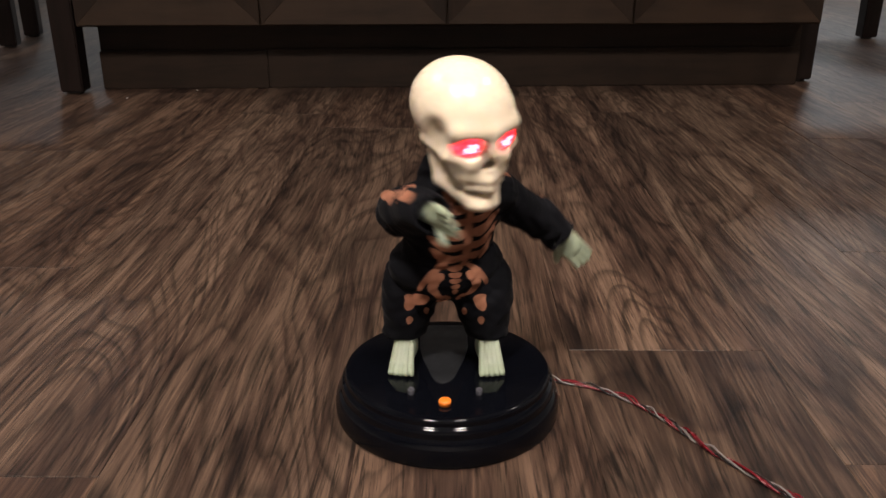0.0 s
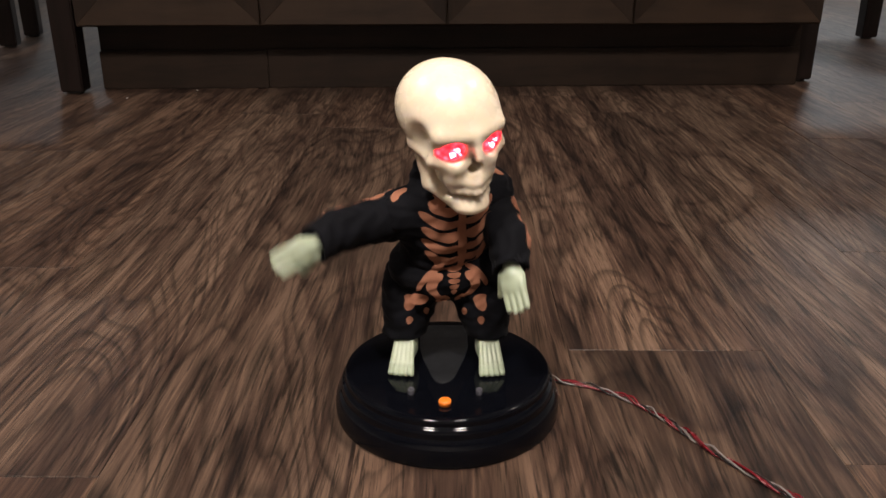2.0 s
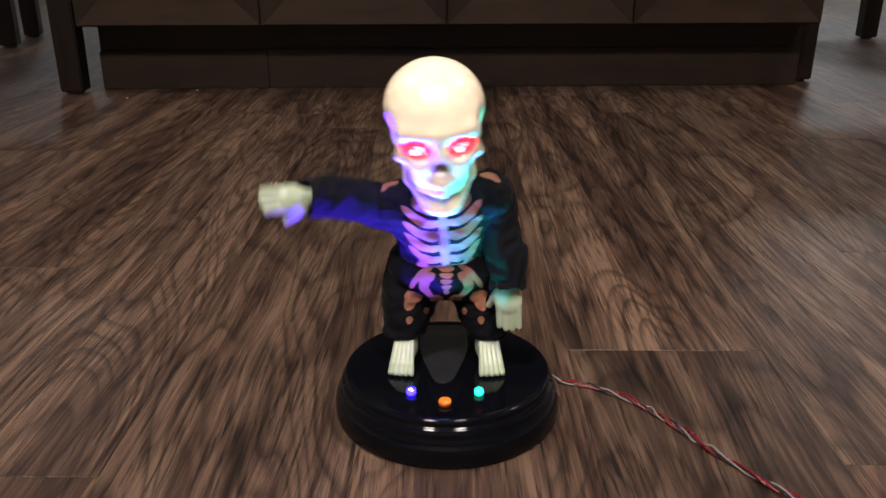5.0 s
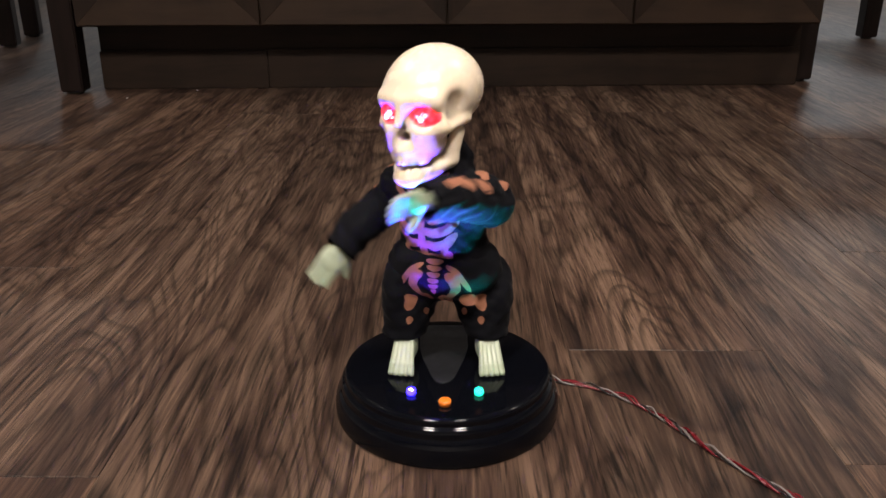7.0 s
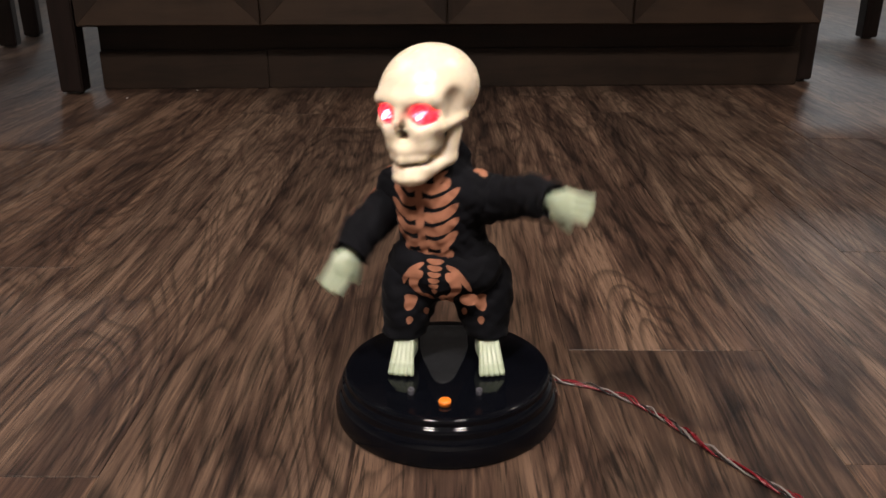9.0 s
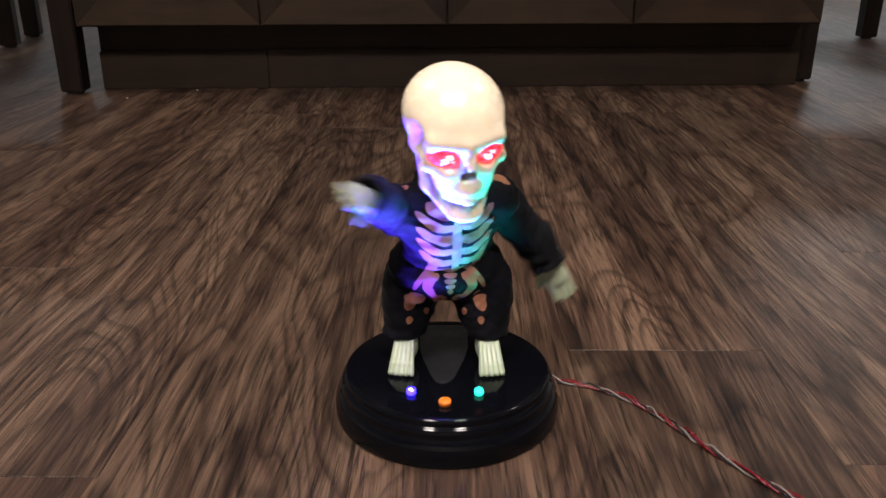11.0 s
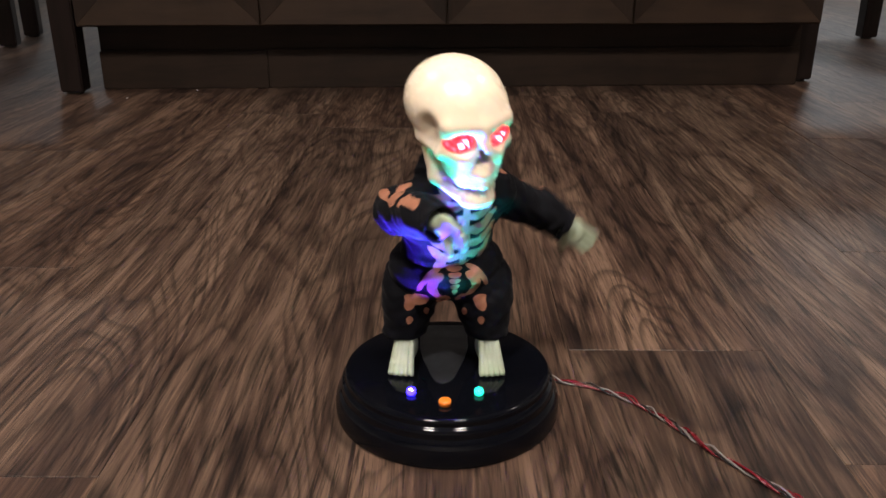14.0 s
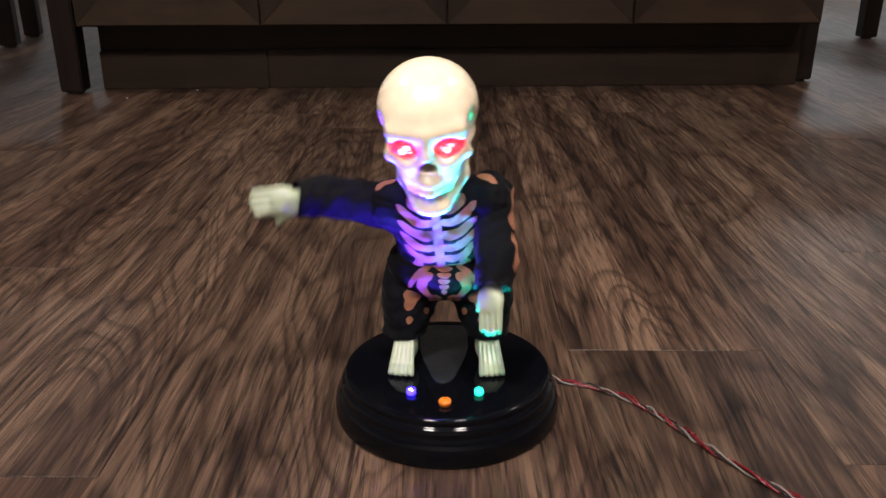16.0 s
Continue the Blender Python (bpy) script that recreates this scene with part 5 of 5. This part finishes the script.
    second_arm_rows = [
        (0.0, pose(0.0364, 0.0250, 0.1747, -84.6, 65.8, -54.3)), (0.1, pose(0.0392, 0.0163, 0.1734, -115.1, 74.5, -88.0)),
        (0.2, pose(0.0350, 0.0163, 0.1759, -146.3, 60.0, -123.4)), (0.3, pose(0.0363, 0.0022, 0.1732, -173.5, 48.9, -154.5)),
        (0.4, pose(0.0299, -0.0135, 0.1705, -158.1, 24.6, 166.7)), (0.5, pose(0.0281, -0.0101, 0.1731, -91.0, 47.3, 158.5)),
        (0.6, pose(0.0301, -0.0001, 0.1759, -58.6, 44.9, -174.9)), (0.7, pose(0.0326, 0.0193, 0.1772, -40.1, 37.2, -149.6)),
        (0.8, pose(0.0324, 0.0309, 0.1760, -31.2, 28.9, -122.1)), (0.9, pose(0.0315, 0.0395, 0.1741, -34.7, 10.5, -88.9)),
        (1.0, pose(0.0264, 0.0438, 0.1748, -36.8, 1.8, -68.5)), (1.1, pose(0.0291, 0.0399, 0.1752, -42.7, -0.4, -49.4)),
        (1.2, pose(0.0320, 0.0349, 0.1753, -44.3, 9.5, -37.2)), (1.3, pose(0.0334, 0.0279, 0.1760, -43.7, 31.1, -31.1)),
        (1.4, pose(0.0356, 0.0093, 0.1750, -53.9, 59.3, -55.3)), (1.5, pose(0.0315, -0.0070, 0.1728, -119.3, 67.3, -135.3)),
        (1.6, pose(0.0308, -0.0065, 0.1733, -135.8, 59.8, -153.0)), (1.7, pose(0.0310, -0.0012, 0.1751, -147.9, 59.1, -152.3)),
        (1.8, pose(0.0336, 0.0023, 0.1747, -164.4, 53.9, -154.6)), (1.9, pose(0.0349, 0.0156, 0.1760, -136.6, 42.0, -141.2)),
        (2.0, pose(0.0330, 0.0212, 0.1769, -106.5, 44.1, -138.4)), (2.1, pose(0.0325, 0.0268, 0.1767, -77.0, 47.1, -129.4)),
        (2.2, pose(0.0283, 0.0368, 0.1765, -50.6, 44.6, -114.8)), (2.3, pose(0.0305, 0.0371, 0.1754, -34.0, 31.7, -113.9)),
        (2.4, pose(0.0348, 0.0258, 0.1755, -33.7, 20.2, -124.5)), (2.5, pose(0.0315, 0.0057, 0.1766, -35.8, 3.3, -137.6)),
        (2.6, pose(0.0319, 0.0042, 0.1761, -40.9, 4.0, -120.9)), (2.7, pose(0.0349, 0.0060, 0.1749, -46.0, 16.7, -91.2)),
        (2.8, pose(0.0360, 0.0151, 0.1753, -45.2, 29.7, -60.4)), (2.9, pose(0.0339, 0.0223, 0.1764, -44.9, 41.8, -36.8)),
        (3.0, pose(0.0347, 0.0222, 0.1760, -56.1, 56.5, -35.4)), (3.1, pose(0.0369, 0.0215, 0.1747, -88.2, 67.2, -60.9)),
        (3.2, pose(0.0374, 0.0199, 0.1745, -121.1, 67.5, -91.3)), (3.3, pose(0.0364, 0.0174, 0.1752, -144.3, 61.4, -117.0)),
        (3.4, pose(0.0344, 0.0155, 0.1762, -156.8, 50.4, -132.5)), (3.5, pose(0.0330, 0.0033, 0.1753, -117.9, 41.6, -172.1)),
        (3.6, pose(0.0288, -0.0048, 0.1749, -83.7, 48.6, 164.8)), (3.7, pose(0.0285, -0.0042, 0.1753, -54.0, 44.0, -176.9)),
        (3.8, pose(0.0315, 0.0051, 0.1765, -44.7, 38.2, -163.4)), (3.9, pose(0.0335, 0.0237, 0.1765, -34.1, 22.8, -132.5)),
        (4.0, pose(0.0329, 0.0323, 0.1755, -35.7, 9.9, -99.7)), (4.1, pose(0.0301, 0.0386, 0.1751, -37.7, -0.5, -72.9)),
        (4.2, pose(0.0298, 0.0389, 0.1751, -41.0, 0.7, -57.7)), (4.3, pose(0.0321, 0.0348, 0.1753, -44.5, 7.9, -42.0)),
        (4.4, pose(0.0338, 0.0291, 0.1756, -44.4, 24.4, -33.5)), (4.5, pose(0.0359, 0.0169, 0.1754, -48.0, 48.9, -42.4)),
        (4.6, pose(0.0340, -0.0002, 0.1738, -87.7, 68.8, -96.5)), (4.7, pose(0.0309, -0.0074, 0.1729, -131.8, 63.1, -148.3)),
        (4.8, pose(0.0309, -0.0040, 0.1742, -142.3, 59.4, -153.2)), (4.9, pose(0.0323, 0.0005, 0.1749, -156.7, 56.7, -154.2)),
        (5.0, pose(0.0349, 0.0090, 0.1754, -152.7, 45.5, -147.1)), (5.1, pose(0.0341, 0.0185, 0.1764, -123.8, 41.4, -141.8)),
        (5.2, pose(0.0328, 0.0240, 0.1768, -92.3, 46.3, -135.7)), (5.3, pose(0.0306, 0.0319, 0.1767, -63.5, 46.7, -122.4)),
        (5.4, pose(0.0292, 0.0370, 0.1760, -40.7, 38.7, -113.3)), (5.5, pose(0.0331, 0.0316, 0.1755, -33.4, 25.7, -119.2)),
        (5.6, pose(0.0347, 0.0154, 0.1761, -33.5, 10.6, -131.9)), (5.7, pose(0.0317, 0.0047, 0.1763, -38.5, 2.9, -129.3)),
        (5.8, pose(0.0334, 0.0042, 0.1753, -44.5, 9.6, -105.1)), (5.9, pose(0.0360, 0.0090, 0.1747, -46.3, 25.5, -75.6)),
        (6.0, pose(0.0360, 0.0169, 0.1754, -45.2, 39.9, -48.3)), (6.1, pose(0.0355, 0.0200, 0.1756, -49.8, 54.8, -34.6)),
        (6.2, pose(0.0376, 0.0194, 0.1744, -74.6, 69.1, -48.0)), (6.3, pose(0.0392, 0.0178, 0.1734, -123.6, 72.4, -90.5)),
        (6.4, pose(0.0373, 0.0179, 0.1746, -139.3, 62.9, -109.0)), (6.5, pose(0.0377, 0.0162, 0.1743, -155.5, 55.6, -125.2)),
        (6.6, pose(0.0365, 0.0144, 0.1750, -109.6, 44.4, -145.0)), (6.7, pose(0.0339, 0.0071, 0.1756, -86.5, 46.2, -161.0)),
        (6.8, pose(0.0282, 0.0007, 0.1769, -57.5, 44.4, -173.4)), (6.9, pose(0.0290, 0.0012, 0.1767, -42.3, 36.9, -168.4)),
        (7.0, pose(0.0321, 0.0008, 0.1751, -37.3, 27.2, -160.4)), (7.1, pose(0.0351, 0.0236, 0.1756, -31.2, 13.5, -130.8)),
        (7.2, pose(0.0332, 0.0331, 0.1751, -37.0, 3.6, -91.5)), (7.3, pose(0.0318, 0.0375, 0.1746, -41.4, -2.8, -60.4)),
        (7.4, pose(0.0309, 0.0375, 0.1751, -43.9, 9.5, -28.5)), (7.5, pose(0.0315, 0.0319, 0.1763, -43.9, 27.4, -20.8)),
        (7.6, pose(0.0347, 0.0265, 0.1755, -46.1, 45.4, -22.1)), (7.7, pose(0.0367, 0.0204, 0.1749, -61.7, 59.6, -43.9)),
        (7.8, pose(0.0370, 0.0081, 0.1740, -107.3, 68.2, -103.4)), (7.9, pose(0.0313, -0.0044, 0.1739, -156.6, 55.4, -162.3)),
        (8.0, pose(0.0278, -0.0075, 0.1744, -144.8, 45.3, -172.5)), (8.1, pose(0.0295, -0.0081, 0.1733, -138.5, 37.4, 177.7)),
        (8.2, pose(0.0328, 0.0029, 0.1753, -115.0, 42.7, -173.0)), (8.3, pose(0.0340, 0.0190, 0.1765, -88.7, 47.2, -156.6)),
        (8.4, pose(0.0321, 0.0292, 0.1765, -60.2, 46.3, -128.5)), (8.5, pose(0.0303, 0.0351, 0.1761, -41.0, 36.1, -108.6)),
        (8.6, pose(0.0285, 0.0377, 0.1761, -34.9, 24.7, -95.8)), (8.7, pose(0.0282, 0.0382, 0.1761, -33.2, 8.3, -84.4)),
        (8.8, pose(0.0327, 0.0343, 0.1751, -38.7, 2.7, -82.4)), (8.9, pose(0.0355, 0.0241, 0.1754, -44.4, 7.9, -78.8)),
        (9.0, pose(0.0313, 0.0036, 0.1762, -44.2, 24.4, -81.5)), (9.1, pose(0.0297, -0.0052, 0.1744, -46.8, 39.4, -82.3)),
        (9.2, pose(0.0321, -0.0063, 0.1727, -62.0, 57.6, -86.3)), (9.3, pose(0.0316, -0.0108, 0.1710, -100.6, 69.3, -118.1)),
        (9.4, pose(0.0332, -0.0076, 0.1716, -139.4, 69.2, -143.3)), (9.5, pose(0.0354, 0.0004, 0.1732, -150.3, 65.4, -142.0)),
        (9.6, pose(0.0375, 0.0096, 0.1739, -164.0, 60.7, -137.6)), (9.7, pose(0.0367, 0.0165, 0.1750, -128.2, 41.0, -143.8)),
        (9.8, pose(0.0337, 0.0222, 0.1765, -89.7, 46.6, -138.4)), (9.9, pose(0.0310, 0.0279, 0.1772, -70.5, 47.4, -128.1)),
        (10.0, pose(0.0316, 0.0301, 0.1766, -50.2, 41.2, -120.5)), (10.1, pose(0.0333, 0.0270, 0.1762, -35.7, 28.3, -124.1)),
        (10.2, pose(0.0326, 0.0184, 0.1772, -30.5, 15.7, -136.2)), (10.3, pose(0.0327, 0.0095, 0.1766, -33.3, 4.3, -135.4)),
        (10.4, pose(0.0344, 0.0070, 0.1753, -42.6, 5.9, -109.0)), (10.5, pose(0.0361, 0.0092, 0.1747, -45.2, 14.2, -82.5)),
        (10.6, pose(0.0359, 0.0191, 0.1754, -43.6, 24.2, -52.3)), (10.7, pose(0.0356, 0.0231, 0.1754, -45.2, 38.5, -36.6)),
        (10.8, pose(0.0362, 0.0231, 0.1751, -58.3, 59.2, -35.4)), (10.9, pose(0.0387, 0.0180, 0.1738, -91.0, 70.4, -64.1)),
        (11.0, pose(0.0383, 0.0126, 0.1737, -127.3, 68.2, -104.0)), (11.1, pose(0.0367, 0.0086, 0.1743, -147.0, 59.8, -130.6)),
        (11.2, pose(0.0342, 0.0004, 0.1739, -130.6, 46.0, -157.1)), (11.3, pose(0.0278, -0.0080, 0.1741, -124.4, 38.4, 166.2)),
        (11.4, pose(0.0310, -0.0052, 0.1737, -97.7, 46.7, 160.2)), (11.5, pose(0.0331, 0.0087, 0.1763, -67.4, 49.0, -170.0)),
        (11.6, pose(0.0332, 0.0240, 0.1766, -45.1, 44.2, -140.4)), (11.7, pose(0.0288, 0.0372, 0.1761, -36.6, 32.6, -107.7)),
        (11.8, pose(0.0273, 0.0401, 0.1759, -33.3, 15.5, -89.1)), (11.9, pose(0.0281, 0.0389, 0.1759, -35.4, 5.0, -76.5)),
        (12.0, pose(0.0270, 0.0414, 0.1755, -41.6, 3.8, -54.3)), (12.1, pose(0.0332, 0.0339, 0.1749, -44.4, 8.2, -43.2)),
        (12.2, pose(0.0354, 0.0212, 0.1756, -43.9, 25.0, -49.7)), (12.3, pose(0.0322, 0.0023, 0.1755, -49.2, 44.6, -73.4)),
        (12.4, pose(0.0299, -0.0040, 0.1747, -78.8, 61.1, -104.5)), (12.5, pose(0.0307, -0.0089, 0.1724, -121.6, 66.9, -138.3)),
        (12.6, pose(0.0324, -0.0034, 0.1737, -147.6, 63.6, -149.5)), (12.7, pose(0.0345, 0.0046, 0.1748, -150.2, 61.3, -140.6)),
        (12.8, pose(0.0368, 0.0132, 0.1747, -166.9, 56.2, -135.6)), (12.9, pose(0.0354, 0.0185, 0.1757, -96.4, 45.7, -139.0)),
        (13.0, pose(0.0326, 0.0238, 0.1770, -84.4, 47.3, -136.6)), (13.1, pose(0.0303, 0.0297, 0.1773, -65.0, 46.8, -124.3)),
        (13.2, pose(0.0324, 0.0302, 0.1761, -45.6, 38.0, -120.0)), (13.3, pose(0.0337, 0.0257, 0.1761, -32.8, 23.7, -126.5)),
        (13.4, pose(0.0316, 0.0156, 0.1776, -30.0, 12.3, -140.4)), (13.5, pose(0.0328, 0.0068, 0.1761, -35.4, 2.6, -132.4)),
        (13.6, pose(0.0352, 0.0072, 0.1749, -45.0, 11.5, -99.8)), (13.7, pose(0.0364, 0.0101, 0.1746, -44.8, 17.2, -75.0)),
        (13.8, pose(0.0350, 0.0228, 0.1757, -42.9, 27.7, -43.0)), (13.9, pose(0.0357, 0.0241, 0.1753, -47.1, 42.5, -33.9)),
        (14.0, pose(0.0350, 0.0260, 0.1754, -67.6, 63.5, -37.2)), (14.1, pose(0.0382, 0.0208, 0.1740, -98.7, 70.2, -67.2)),
        (14.2, pose(0.0365, 0.0182, 0.1751, -127.6, 65.3, -99.9)), (14.3, pose(0.0352, 0.0162, 0.1758, -143.9, 57.2, -122.4)),
        (14.4, pose(0.0347, 0.0084, 0.1754, -111.7, 46.1, -147.6)), (14.5, pose(0.0303, 0.0016, 0.1762, -119.2, 38.8, 170.5)),
        (14.6, pose(0.0288, -0.0027, 0.1757, -84.5, 50.1, 162.2)), (14.7, pose(0.0307, 0.0011, 0.1759, -51.0, 50.7, 179.3)),
        (14.8, pose(0.0327, 0.0108, 0.1767, -36.6, 36.3, -155.9)), (14.9, pose(0.0337, 0.0259, 0.1761, -31.8, 20.2, -127.9)),
        (15.0, pose(0.0324, 0.0352, 0.1750, -35.4, 6.5, -94.5)), (15.1, pose(0.0296, 0.0420, 0.1741, -38.1, -0.3, -68.6)),
        (15.2, pose(0.0291, 0.0389, 0.1755, -42.7, 1.6, -50.1)), (15.3, pose(0.0317, 0.0332, 0.1758, -44.2, 17.6, -27.7)),
        (15.4, pose(0.0338, 0.0303, 0.1754, -45.3, 30.9, -30.3)), (15.5, pose(0.0368, 0.0179, 0.1749, -51.4, 51.2, -45.0)),
        (15.6, pose(0.0340, -0.0011, 0.1735, -91.0, 72.8, -96.3)), (15.7, pose(0.0299, -0.0067, 0.1737, -141.1, 59.0, -156.1)),
        (15.8, pose(0.0298, -0.0076, 0.1734, -155.4, 53.5, -164.6)), (15.9, pose(0.0312, -0.0015, 0.1749, -156.0, 41.0, -164.9)),
        (16.0, pose(0.0336, 0.0053, 0.1754, -125.0, 42.8, -159.8))]
    walk(torso, body_rows)
    # bowed forward, the head swivels a little further than the chest
    head_rows = []
    for t, m in body_rows:
        e = m.to_euler()
        head_rows.append((t, m @ Matrix.Rotation(0.17 * min(1.0, max(0.0, e.x / radians(16))) * e.z, 4, "Z")))
    walk(head, head_rows)
    # the seat follows half of the body's twist, about its own middle
    hip_rows = []
    for t, m in body_rows:
        a = 0.5 * m.to_euler().z
        hip_rows.append((t, pose(0.016 * math.sin(a), 0.016 * (1 - math.cos(a)), 0, 0, 0, math.degrees(a))))
    walk(hips, hip_rows)
    walk(arms[0], first_arm_rows)
    walk(arms[1], second_arm_rows)
    # spans in which the lights are on; the lit bead rides up into its tube
    spans = ((0.07, 0.23), (0.37, 0.53), (0.77, 0.93), (1.07, 1.23), (1.37, 1.53), (1.67, 1.83), (2.07, 2.13), (2.37, 2.53), (2.67, 2.83), (2.97, 3.13), (3.27, 3.43), (3.67, 3.73), (3.97, 4.13), (4.37, 4.53), (4.67, 4.83), (4.97, 5.03), (5.27, 5.43), (5.57, 5.73), (5.87, 6.03), (6.27, 6.33), (6.57, 6.63), (6.87, 7.03), (7.17, 7.33), (7.47, 7.63), (7.77, 7.93), (8.17, 8.23), (8.47, 8.63), (8.77, 8.93), (9.07, 9.23), (9.37, 9.53), (9.77, 9.83), (10.07, 10.23), (10.37, 10.53), (10.67, 10.83), (10.97, 11.13), (11.37, 11.53), (11.67, 11.83), (11.97, 12.13), (12.27, 12.43), (12.67, 12.73), (12.97, 13.13), (13.27, 13.43), (13.57, 13.73), (13.87, 14.03), (14.27, 14.43), (14.57, 14.73), (14.87, 15.03), (15.17, 15.33), (15.54, 15.63), (15.87, 16.00))
    for bead, x, y in leds:
        up, down = pose(x, y, TOP + 0.0002, 10), pose(x, y, TOP - 0.012, 10)
        rows = [(0.0, down)]
        for a, b in spans:
            rows += [(a - 0.034, down), (a, up)]
            rows += [(b, up), (b + 0.034, down)] if b < 15.9 else [(16.0, up)]
        walk(bead, rows)


motions()
